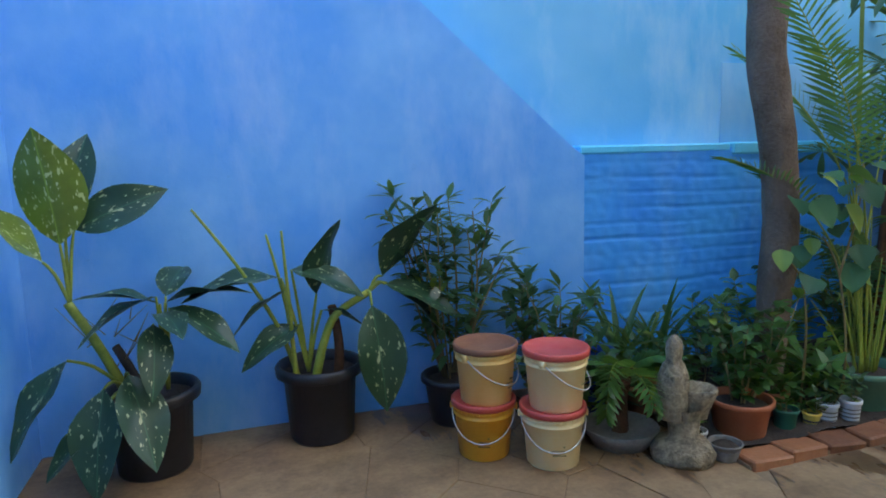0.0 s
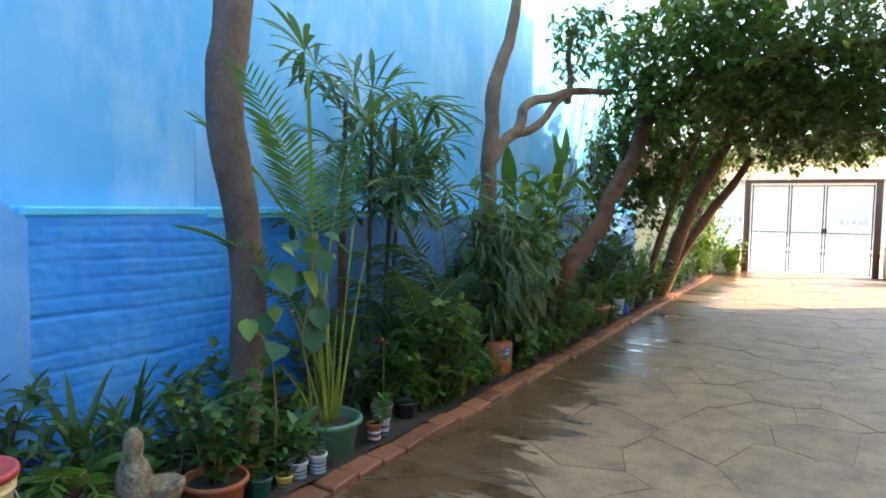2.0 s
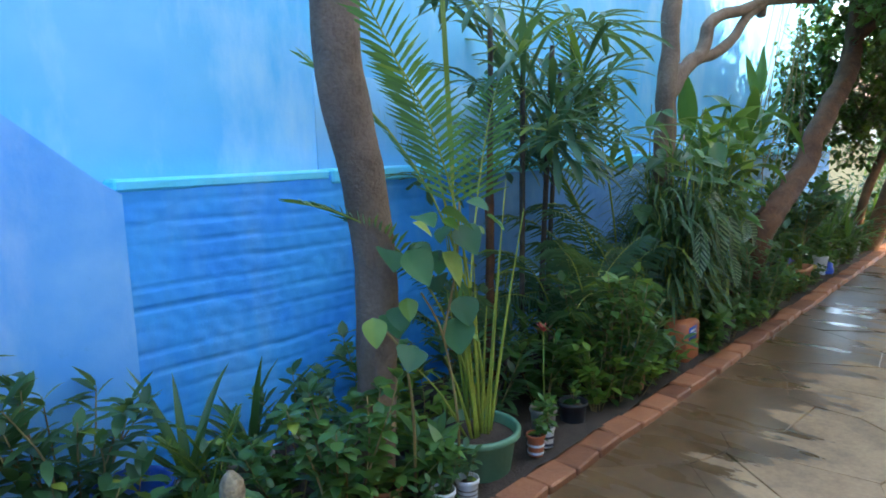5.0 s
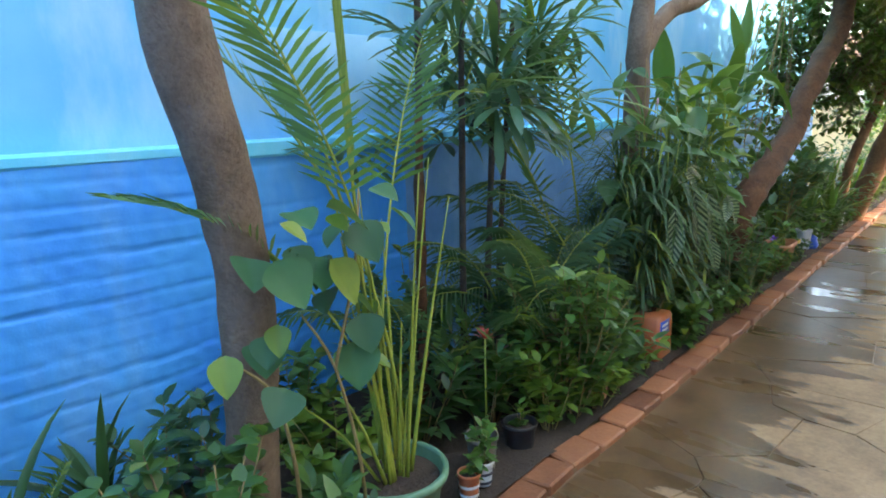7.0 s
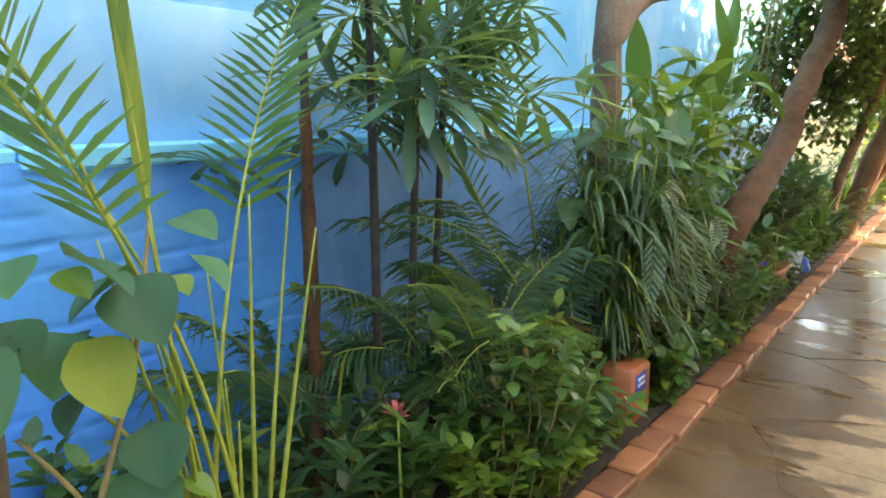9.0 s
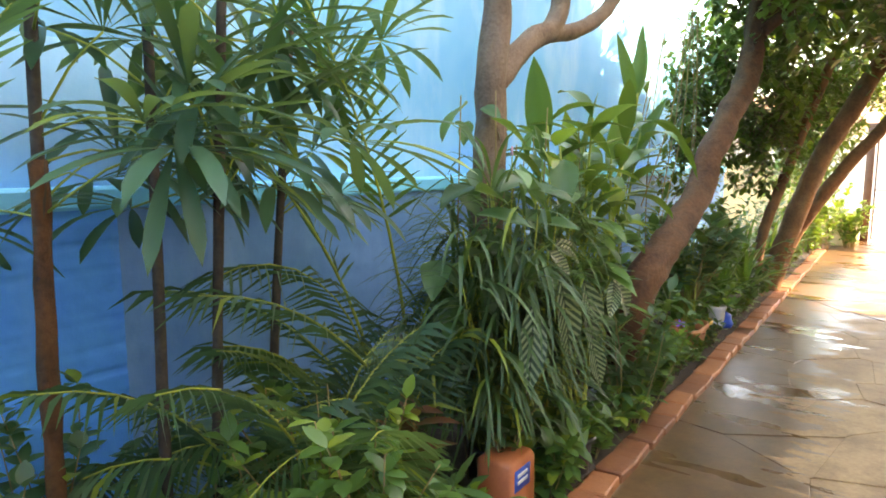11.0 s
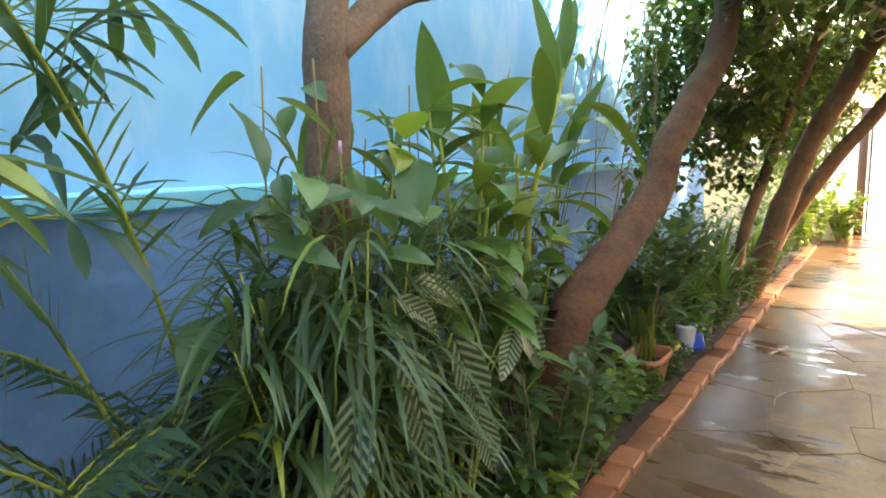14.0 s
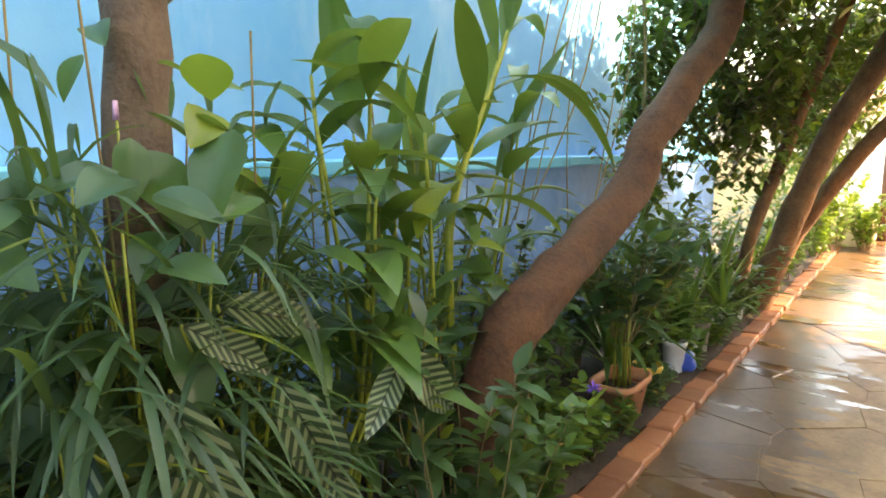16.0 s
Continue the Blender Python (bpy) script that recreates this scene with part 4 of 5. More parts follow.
crown(tree, [((11.0, 2.75, 2.4), (1.3, 0.7, 0.9), 330, 13), ((12.6, 1.8, 3.0), (1.5, 1.3, 0.8), 380, 13), ((12.6, 0.0, 3.0), (1.2, 1.3, 0.7), 320, 13), ((10.2, 3.1, 1.7), (0.7, 0.35, 0.7), 80, 11), ((13.0, 2.2, 2.0), (0.9, 0.5, 0.8), 210, 13), ((11.2, 2.6, 1.75), (0.7, 0.4, 0.6), 120, 12)], 0.12, L_CITRUS)
tree = thing("young_tree", "thin sunlit tree with yellow-green leaves near the gate", "tree", 0, 0)
part("trunk", tube(Geo(), [(14.2, 2.75, 0.0), (14.5, 2.6, 0.9), (15.0, 2.4, 1.5), (15.1, 2.2, 2.3), (15.0, 2.0, 3.0)], 0.07, 0.05, 10, 0.2), BARK_RED, tree)
crown(tree, [((15.2, 2.6, 1.2), (0.9, 0.5, 0.8), 90, 12), ((15.6, 0.9, 2.7), (1.3, 1.9, 0.4), 260, 12), ((15.4, 2.3, 2.8), (1.3, 0.7, 0.5), 90, 12)], 0.12, L_LIGHT)
t = thing("gate_shrub", "sunlit leafy shrub beside the gate pier", "shrub", 17.4, -1.8)
bush(t, 0, 2.1, 0.5, 20, 26, 0.14, L_LIGHT, 0.6)

for x, y, h in ((16.2, 2.3, 1.25), (15.3, 2.45, 1.0), (16.9, 1.95, 0.9)):
    t = thing("sunlit_shrub", "sunlit yellow-green shrub by the low ochre wall", "shrub", x, y, 0.0, "shrubs by the gate")
    bush(t, 0, h, 0.42, 20, 26, 0.13, L_LIGHT, 0.55)
t = thing("blue_bucket", "glossy blue plastic bucket half hidden among leaves", "bucket", 1.88, 3.12, 0.0)
b = part("body", lathe(Geo(), [(0, 0.004), (0.1, 0), (0.105, 0.01), (0.135, 0.33), (0.145, 0.335), (0.147, 0.36), (0.14, 0.365), (0.13, 0.35), (0.1, 0.03), (0, 0.03)], 28), BLUE_PLASTIC, t)
part("handle", tube(Geo(), [(0.14 * math.cos(a), 0.14 * math.sin(a) * 0.5 - 0.07, 0.34 - 0.1 * math.sin(a)) for a in (math.pi * k / 10 for k in range(11))], 0.004, 0.004, 6, 0, 1), WIRE, t)

# ---- bed, middle: areca palm, heart-leaf climber, fan palms ----
areca = thing("potted_areca_palm", "areca palm with yellow-green canes in a wide green tub", "potted palm", 3.28, 2.63, 0.0)
pot(areca, 0.21, 0.25, GREEN_POT, 0.84, 0.8, "tub", rim=0.03)
for i in range(14):
    a, k = rnd(0, 6.28), rnd(0.02, 0.08)
    b = Vector((math.cos(a) * k, math.sin(a) * k, 0.2))
    e = b + Vector((math.cos(a) * rnd(0.02, 0.3) - 0.06, math.sin(a) * rnd(0.0, 0.16), rnd(0.35, 1.25)))
    part("cane", tube(Geo(), [b, b.lerp(e, 0.5) + Vector((0, 0, 0.04)), e], rnd(0.005, 0.011), 0.002, 6), STALK, areca)
gs, gl = Geo(), Geo()
for a, ln, rise, bend in ((3.3, 2.05, 1.5, 0.9), (2.7, 1.9, 1.5, 1.1), (0.4, 1.8, 1.45, 0.8), (3.5, 1.85, 1.5, 1.15), (3.0, 1.45, 1.35, 1.3)):
    frond(gs, gl, (rnd(-0.06, 0.06), rnd(-0.05, 0.05), 0.3), a, ln, rise, bend, 23, 0.26, 0.021, 0.008, 0.2, 0.58)
part("stalk", gs, STALK, areca, kind="stuff")
part("foliage", gl, L_PALM, areca, kind="stuff")
spear = Geo()
tube(spear, [(-0.04, 0, 0.3), (-0.09, 0, 1.0), (-0.12, 0, 1.5), (-0.14, 0, 1.75)], 0.007, 0.005, 5)
part("spear_stalk", spear, STALK, areca)
g = Geo()
for k in range(30):
    z = 1.35 + 0.75 * k / 30
    for s in (-1, 1):
        blade(g, Vector((-0.11 - 0.05 * (z - 1.3), 0, z)), Vector((s * 0.10, s * 0.04, 1.0)).normalized(), Vector((1, 0.3, 0)), 0.24, 0.026, 0.0)
part("spear_leaf", g, L_LIGHT, areca, "half-opened upright young frond")

climber = thing("heart_leaf_climber", "climber with round heart-shaped leaves on the slender trunk", "climbing plant", 2.84, 2.62, 0.0)
HEART = blade_mesh("heart_leaf", L_TEAL, 0.15, 0.145, 0.35, 8, 0.33)
HEART_L = blade_mesh("pale_heart_leaf", L_LIGHT, 0.11, 0.085, 0.3, 8, 0.35)
vine = Geo()
tube(vine, [(0.0, -0.02, 0.04), (-0.05, -0.08, 0.5), (-0.12, -0.1, 0.78), (-0.22, -0.1, 0.9)], 0.008, 0.004, 6)
tube(vine, [(0.25, -0.05, 0.04), (0.2, -0.1, 0.4), (0.1, -0.12, 0.8), (0.0, -0.1, 1.0)], 0.008, 0.004, 6)
tube(vine, [(0.1, -0.12, 0.8), (0.22, -0.1, 1.1), (0.3, -0.05, 1.35)], 0.007, 0.004, 6)
part("vine", vine, STEM, climber)
for i in range(24):
    p = Vector((rnd(-0.12, 0.42), rnd(-0.22, 0.0), rnd(0.72, 1.36)))
    part("leaf", HEART if i % 5 else HEART_L, None, climber, at=aim(p, around(-1.9 + rnd(-1.1, 1.1), rnd(-1.1, -0.1)), rnd(-0.5, 0.5)) @ Matrix.Scale(rnd(0.7, 1.15), 4))
for p, s in (((-0.26, -0.1, 0.95), 1.1), ((-0.1, -0.12, 1.0), 0.9)):
    part("leaf", HEART_L, None, climber, at=aim(p, (-0.4, -0.6, -0.8)) @ Matrix.Scale(s, 4))

t = thing("lady_palm", "tall clump of lady palms with dark fan leaves on thin canes", "palm", 4.35, 3.02, 0.03)
fan_palm(t, [(-0.46, 0.0, 2.2, 0.05, 0.0), (-0.15, 0.0, 2.3, 0.05, 0), (0.0, -0.02, 2.15, 0.1, -0.05), (0.4, 0.2, 2.05, 0.2, 0.0)], fans=13, finger=0.45, wide=0.046)
part("fibre", tube(Geo(), [(-0.46, 0.0, 0.0), (-0.455, 0.0, 0.8), (-0.43, 0.0, 1.55)], 0.03, 0.022, 9, 0.6, 8), BARK_RED, t, "shaggy brown fibre round the thickest cane")


for x, y, z, n, ln, sz, label, ang in ((5.05, 3.05, 0.03, 4, 1.5, 0.3, "feathery palm with arching dark fronds by the wall", [3.0, -0.4, 3.6, 2.7]), (5.5, 3.15, 0.03, 3, 1.9, 0.34, "tall feathery palm with upright fronds", [0.1, 3.2, -0.3, 2.9, 3.5, 0.3]), (4.08, 3.22, 0.03, 6, 1.25, 0.3, "feathery palm growing between the dark canes", [0.0, 3.1, -0.4, 3.5, 0.3, 2.8]), (5.0, 2.8, 0.03, 7, 1.15, 0.32, "low feathery palm with hanging leaflets", [3.2, -0.1, 3.5, 2.9, -0.5, 0.3, 3.8]), (4.62, 2.85, 0.03, 9, 1.3, 0.32, "small feathery palm with drooping bluish fronds", [0.0, 3.3, -0.5, 3.7, 0.4, 2.8, -0.2, 3.1, 0.2])):
    t = thing("feather_palm", label, "palm", x, y, z)
    palm(t, 0.02, n, ln, (1.1, 1.5), (1.1, 2.0), 30, sz, 0.019, L_FAN, ang, hang=0.95, foot=0.12)
t = thing("tall_palm_frond", "tall feathery palm with one upright bright green frond", "palm", 5.35, 3.0, 0.03)
gs, gl = Geo(), Geo()
for bx, a, ln, rise, bend in ((0.1, 3.05, 2.45, 1.52, 0.75), (-0.05, 2.6, 2.0, 1.45, 0.9)):
    frond(gs, gl, (bx, 0, 0.02), a, ln, rise, bend, 24, 0.36, 0.03, 0.011, 0.15, 0.52)
part("foliage", gl, L_PALM, t, "broad bright green upright leaflets", kind="stuff")
gl = Geo()
for bx, by, a, ln, rise, bend in ((0.05, -0.12, 3.22, 1.75, 1.15, 1.15), (-0.1, -0.1, 3.4, 1.35, 1.0, 1.5), (0.0, 0.05, 2.95, 1.6, 1.25, 1.3)):
    frond(gs, gl, (bx, by, 0.02), a, ln, rise, bend, 26, 0.34, 0.018, 0.008, 1.0, 0.3, 0.6)
part("stalk", gs, STALK, t, kind="stuff")
part("hanging_foliage", gl, L_FAN, t, "dark arching fronds with hanging leaflets", kind="stuff")

# dense grassy palm clump round the forked tree
t = thing("bamboo_palm", "dense clump of bamboo palms with drooping narrow leaves", "palm", 5.72, 2.68, 0.03)
pot(t, 0.16, 0.22, BLACK_PLASTIC)
gs, gl = Geo(), Geo()
for i in range(84):
    a, k = rnd(0, 6.28), math.sqrt(rnd(0.02, 1))
    h = rnd(0.4, 1.62) * (1 - 0.25 * k)
    b = Vector((rnd(-0.16, 0.16), rnd(-0.1, 0.12), 0.2))
    e = b + Vector((math.cos(a) * 0.34 * k, math.sin(a) * 0.2 * k, h))
    tube(gs, [b, b.lerp(e, 0.6), e], 0.006, 0.003, 5, 0, 2)
    for n in range(16):
        leaf(gl, b.lerp(e, rnd(0.5, 1.0)), around(a + rnd(-1.6, 1.6), rnd(-0.2, 1.3)), rnd(0.3, 0.52), rnd(0.013, 0.021), rnd(1.0, 2.6), 6, 0.4, 0.3)
part("stalk", gs, STALK, t, kind="stuff")
part("foliage", gl, L_CLUMP, t, kind="stuff")

# ginger stands
def ginger(x, y, stems, h, label):
    t = thing("ginger_plant", label, "ginger plant", x, y, 0.04)
    gl = Geo()
    for s in range(stems):
        b = Vector((rnd(-0.22, 0.22), rnd(-0.12, 0.12), 0))
        hh = h * rnd(0.65, 1.05)
        e = b + Vector((rnd(-0.25, 0.3), rnd(-0.3, 0.1), hh))
        part("stem", tube(Geo(), [b, b.lerp(e, 0.5) + Vector((0.04, 0, 0)), e], 0.011, 0.006, 6), STALK, t)
        a0 = rnd(0, 6.28)
        for k in range(9):
            u = 0.45 + 0.55 * k / 8
            leaf(gl, b.lerp(e, u), around(a0 + math.pi * k + rnd(-0.4, 0.4), 0.35 + 0.7 * u - 0.3), rnd(0.32, 0.5), rnd(0.085, 0.125), rnd(0.7, 1.6), 7, 0.45, 0.3)
    part("foliage", gl, L_MID, t, kind="stuff")
    return t


ginger(6.62, 2.75, 5, 1.9, "tall ginger plants with long glossy leaves")
ginger(7.3, 2.95, 4, 1.75, "ginger plants with long glossy leaves by the wall")
ginger(6.25, 2.8, 3, 1.55, "ginger plants with broad leaves beside the forked tree")

# one tall shoot leaning towards the light, with a fan of long leaves at its head
t = thing("ginger_plant", "single tall ginger shoot with a fan of long arching leaves", "ginger plant", 7.0, 2.62, 0.04)
part("stem", tube(Geo(), [(0.02, 0, 0), (-0.1, 0, 0.6), (-0.14, 0, 1.2), (-0.02, 0, 1.5), (0.16, 0, 1.8), (0.24, 0, 1.95)], 0.02, 0.009, 8), STALK, t)
for z, x, dx, dy, dz, ln, w, droop in ((1.46, -0.03, 0.9, -0.1, 0.45, 0.62, 0.14, 0.5), (1.48, -0.03, -0.6, -0.3, 0.6, 0.5, 0.12, 1.2), (1.62, 0.04, -0.5, -0.2, 1.0, 0.5, 0.11, 0.9), (1.7, 0.1, 1.0, -0.2, 0.5, 0.75, 0.09, 1.2), (1.76, 0.14, 0.9, -0.4, 0.2, 0.8, 0.08, 1.8), (1.82, 0.17, -0.3, 0.1, 1.0, 0.5, 0.1, 0.4), (1.88, 0.2, 0.5, 0.1, 1.0, 0.55, 0.1, 0.5), (1.92, 0.22, 0.9, 0.2, 0.7, 0.6, 0.08, 1.2), (1.94, 0.24, 0.1, 0.0, 1.0, 0.45, 0.07, 0.2), (1.3, -0.1, 0.8, -0.5, 0.3, 0.5, 0.12, 1.4), (1.34, -0.1, -0.8, -0.3, 0.4, 0.5, 0.12, 1.6)):
    g = Geo()
    leaf(g, (x, 0, z), (dx, dy, dz), ln, w, droop, 9, 0.45, 0.3)
    part("leaf", g, L_MID, t)
t = thing("banana_leaf_plant", "plant with tall upright paddle leaves by the wall", "plant", 7.05, 3.05, 0.04)
PADDLE = blade_mesh("paddle_leaf", L_MID, 0.62, 0.17, 0.15, 9, 0.45)
PADDLE_L = blade_mesh("pale_paddle_leaf", L_LIGHT, 0.62, 0.15, 0.1, 9, 0.45)
for i in range(6):
    d = Vector((rnd(-0.18, 0.22), rnd(-0.3, 0.05), 1.0))
    p = Vector((rnd(-0.2, 0.2), rnd(-0.1, 0.1), 0)) + d * rnd(1.15, 1.6)
    leaf_on(t, PADDLE if i != 3 else PADDLE_L, (rnd(-0.05, 0.05), rnd(-0.05, 0.05), 0), p, d + Vector((rnd(-0.2, 0.2), 0, 0)), rnd(-1.2, 1.2), rnd(0.8, 1.15))

# plant with striped leaves
cal = thing("striped_leaf_plant", "prayer plant with big pale leaves striped dark green", "potted plant", 6.02, 2.46, 0.04)
pot(cal, 0.09, 0.2, BLACK_PLASTIC)
STRIPE = blade_mesh("striped_blade", STRIPED, 0.34, 0.108, 0.35, 12, 0.45, 0.06)
def facing(p, d, front):
    """A pose at p with x along d and the upper side turned to front."""
    x = Vector(d).normalized()
    z = Vector(front)
    z = (z - x * z.dot(x)).normalized()
    return Matrix.Translation(Vector(p)) @ Matrix((x, z.cross(x), z)).transposed().to_4x4()


for p, d, s in (((-0.13, -0.08, 1.0), (0.2, -0.03, -0.38), 1.3), ((-0.38, -0.08, 1.05), (0.08, -0.05, -0.34), 1.25), ((0.31, -0.06, 0.92), (-0.2, -0.08, -0.1), 0.75), ((0.29, -0.06, 0.95), (0.36, -0.06, -0.34), 1.2), ((-0.29, 0.02, 1.14), (0.2, -0.05, -0.14), 0.8), ((-0.19, 0.04, 1.16), (0.3, -0.05, -0.1), 0.95), ((-0.5, -0.02, 0.95), (-0.15, -0.08, -0.4), 1.1), ((0.05, -0.04, 0.7), (0.1, -0.1, -0.4), 0.9), ((-0.05, 0.1, 1.1), (0.5, 0.1, 0.15), 0.9)):
    foot = (rnd(-0.05, 0.05), rnd(-0.05, 0.05), 0.2)
    part("leaf_stalk", tube(Geo(), [foot, Vector(foot).lerp(Vector(p), 0.6) + Vector((0, 0.05, 0.06)), p], 0.006, 0.004, 6, 0, 4), STALK, cal)
    part("leaf", STRIPE, None, cal, at=facing(p, d, (-0.55 + rnd(-0.15, 0.15), -0.65, 0.5)) @ Matrix.Scale(s, 4))
BROAD = blade_mesh("broad_leaf", L_MID, 0.26, 0.15, 0.5, 8, 0.38)
t = thing("broad_leaf_vine", "leafy vine with broad heart-shaped leaves and thin runners", "climbing plant", 6.4, 2.78, 0.04)
vine = Geo()
for i in range(8):
    b = Vector((rnd(-0.5, 0.7), rnd(-0.1, 0.3), 0.05))
    e = b + Vector((rnd(-0.3, 0.3), rnd(-0.1, 0.1), rnd(1.0, 1.75)))
    tube(vine, [b, b.lerp(e, 0.4) + Vector((rnd(-0.1, 0.1), 0.03, 0)), b.lerp(e, 0.7) + Vector((rnd(-0.1, 0.1), 0, 0)), e], 0.004, 0.003, 5)
part("runner", vine, STEM, t, kind="stuff")
for i in range(46):
    p = Vector((rnd(-0.75, 0.55), rnd(-0.2, 0.25), rnd(0.85, 1.75)))
    part("leaf", BROAD, None, t, at=aim(p, around(-1.57 + rnd(-1.6, 1.6), rnd(-1.0, 0.2)), rnd(-0.6, 0.6)) @ Matrix.Scale(rnd(0.35, 0.72), 4))
part("bud_stalk", tube(Geo(), [(-0.6, 0, 0.6), (-0.66, -0.1, 1.1), (-0.68, -0.12, 1.56)], 0.004, 0.003, 5), STALK, t)
part("dead_leaf", blade_mesh("dead_leaf", L_RED, 0.2, 0.1, 0.5), None, t, "curled dry brown leaf", at=aim((0.12, -0.1, 0.95), (0.6, -0.3, -0.4)))
part("flower_bud", tube(Geo(), [(-0.68, -0.12, 1.56), (-0.68, -0.12, 1.6)], 0.007, 0.005, 8, 0.4, 1), PINK, t, "pale pink flower bud")

t = thing("trunk_climber", "climber with dark pointed leaves hanging round the forked trunk", "climbing plant", 5.8, 2.66, 0.04)
POINTED = blade_mesh("pointed_leaf", L_DARK, 0.27, 0.14, 0.55, 8, 0.36, 0.06)
for i in range(6):
    b = Vector((rnd(-0.2, 0.25), rnd(0.0, 0.2), 0.0))
    e = b + Vector((rnd(-0.2, 0.2), rnd(-0.05, 0.05), rnd(1.5, 2.0)))
    part("runner", tube(Geo(), [b, b.lerp(e, 0.4) + Vector((rnd(-0.1, 0.1), 0.03, 0)), e], 0.005, 0.003, 5), STEM, t)
for i in range(58):
    p = Vector((rnd(-0.45, 0.22), rnd(-0.18, 0.2), rnd(0.75, 1.85)))
    part("leaf", POINTED if i % 4 else BROAD, None, t, at=aim(p, around(-1.9 + rnd(-1.5, 1.5), rnd(-1.1, 0.1)), rnd(-0.6, 0.6)) @ Matrix.Scale(rnd(0.5, 0.95), 4))
part("young_leaf", blade_mesh("young_leaf", L_LIGHT, 0.2, 0.1, 0.4), None, t, at=aim((0.05, -0.15, 1.6), (-0.4, -0.5, 0.4)))

# undergrowth between the larger plants
t = thing("variegated_shrub", "bushy shrub with yellow-green and bronze leaves", "shrub", 4.55, 2.6, 0.04)
bush(t, 0.0, 0.78, 0.36, 22, 30, 0.09, L_MID, 0.55, r=0.006)
bush(t, 0.0, 0.82, 0.34, 9, 20, 0.085, L_LIGHT, 0.55, r=0.005)
bush(t, 0.0, 0.7, 0.3, 5, 14, 0.09, L_RED, 0.5, r=0.005)
t = thing("bronze_plant", "plant with dark bronze-red leaves", "shrub", 4.95, 2.72, 0.04)
bush(t, 0.0, 0.6, 0.12, 6, 12, 0.2, L_RED, 0.4)
low = [(2.75, 3.2, 0.5), (3.3, 3.3, 0.6), (3.9, 3.25, 0.9), (4.1, 2.8, 0.55), (3.2, 2.95, 0.4), (6.6, 3.25, 0.6), (7.0, 3.25, 0.6), (5.0, 2.6, 0.35), (6.0, 2.55, 0.4), (7.7, 3.2, 0.9), (8.3, 3.1, 0.9), (8.9, 3.1, 0.9), (9.6, 3.0, 1.0), (10.3, 2.9, 1.0), (11.0, 3.1, 0.9), (12.0, 3.0, 0.8), (12.8, 2.9, 0.8), (13.6, 2.9, 0.9), (9.2, 2.75, 0.5), (9.9, 2.65, 0.45), (10.7, 2.6, 0.5), (8.0, 2.9, 0.6), (6.9, 2.55, 0.35), (7.3, 2.6, 0.35), (7.65, 2.6, 0.3), (6.64, 2.42, 1.05), (6.9, 2.43, 0.75), (3.75, 2.95, 0.6), (2.45, 2.9, 0.4), (1.95, 3.0, 0.4), (1.6, 2.9, 0.45), (2.85, 2.75, 0.3), (11.6, 2.5, 0.5), (12.5, 2.6, 0.6), (13.3, 2.6, 0.6)]
for i, (x, y, h) in enumerate(low):
    t = thing("leafy_plant", "low leafy green plant growing in the bed", "plant", x, y, 0.04, "undergrowth plants")
    h = h * 1.25 if x > 7.5 else h
    bush(t, 0.0, h, 0.24 + 0.1 * h, 10, 20 if h < 0.7 else 30, (0.1, 0.13, 0.08, 0.16)[i % 4], (L_DARK, L_MID, L_DARK, L_MID, L_LIGHT)[i % 5] if x > 2.3 else L_DARK, (0.5, 0.42, 0.6, 0.3)[i % 4], r=0.004)

# front row by the edging
for x, y, h, m, s in ((4.25, 2.52, 0.4, L_LIGHT, 0.09), (4.45, 2.5, 0.3, L_MID, 0.08), (5.85, 2.5, 0.3, L_MID, 0.13), (6.45, 2.5, 0.3, L_MID, 0.1), (7.05, 2.5, 0.3, L_MID, 0.09), (7.45, 2.52, 0.35, L_LIGHT, 0.08), (4.85, 2.5, 0.2, L_MID, 0.08), (5.15, 2.46, 0.22, L_LIGHT, 0.09), (5.68, 2.46, 0.28, L_MID, 0.11), (6.2, 2.45, 0.26, L_MID, 0.1), (4.62, 2.45, 0.25, L_LIGHT, 0.09), (6.65, 2.44, 0.25, L_LIGHT, 0.08), (6.85, 2.48, 0.28, L_LIGHT, 0.08), (7.25, 2.47, 0.26, L_MID, 0.09), (7.85, 2.48, 0.3, L_MID, 0.08), (8.15, 2.47, 0.22, L_MID, 0.07), (8.7, 2.46, 0.2, L_DARK, 0.08), (9.0, 2.62, 0.3, L_MID, 0.1), (9.5, 2.5, 0.3, L_MID, 0.1), (10.1, 2.48, 0.3, L_MID, 0.1), (10.6, 2.48, 0.32, L_DARK, 0.1), (11.2, 2.48, 0.3, L_MID, 0.1), (11.8, 2.48, 0.35, L_MID, 0.1), (12.6, 2.48, 0.4, L_LIGHT, 0.1), (13.4, 2.48, 0.4, L_LIGHT, 0.1), (14.3, 2.5, 0.5, L_LIGHT, 0.1)):
    t = thing("edging_plant", "small leafy plant leaning over the brick edging", "plant", x, y, 0.05, "edging plants")
    bush(t, 0.0, h, 0.15, 9, 16, s, m, 0.5, r=0.003)
t = thing("blue_pot", "slim teal plastic plant pot", "plant pot", 4.78, 2.62, 0.03)
pot(t, 0.08, 0.3, DARK_GREEN)
t = thing("broad_leaf_clump", "broad glossy leaves drooping over the brick edging", "plant", 5.85, 2.55, 0.04)
for i in range(13):
    p = Vector((rnd(-0.22, 0.28), rnd(-0.12, 0.08), rnd(0.2, 0.45)))
    leaf_on(t, BROAD, (rnd(-0.05, 0.05), 0, 0.0), p, around(-1.5 + rnd(-1.3, 1.3), rnd(-1.0, -0.1)), rnd(-0.4, 0.4), rnd(0.55, 0.9))

# reused containers
t = thing("paint_container", "reused orange and white plastic container with a blue printed label", "container", 5.48, 2.54, 0.03)
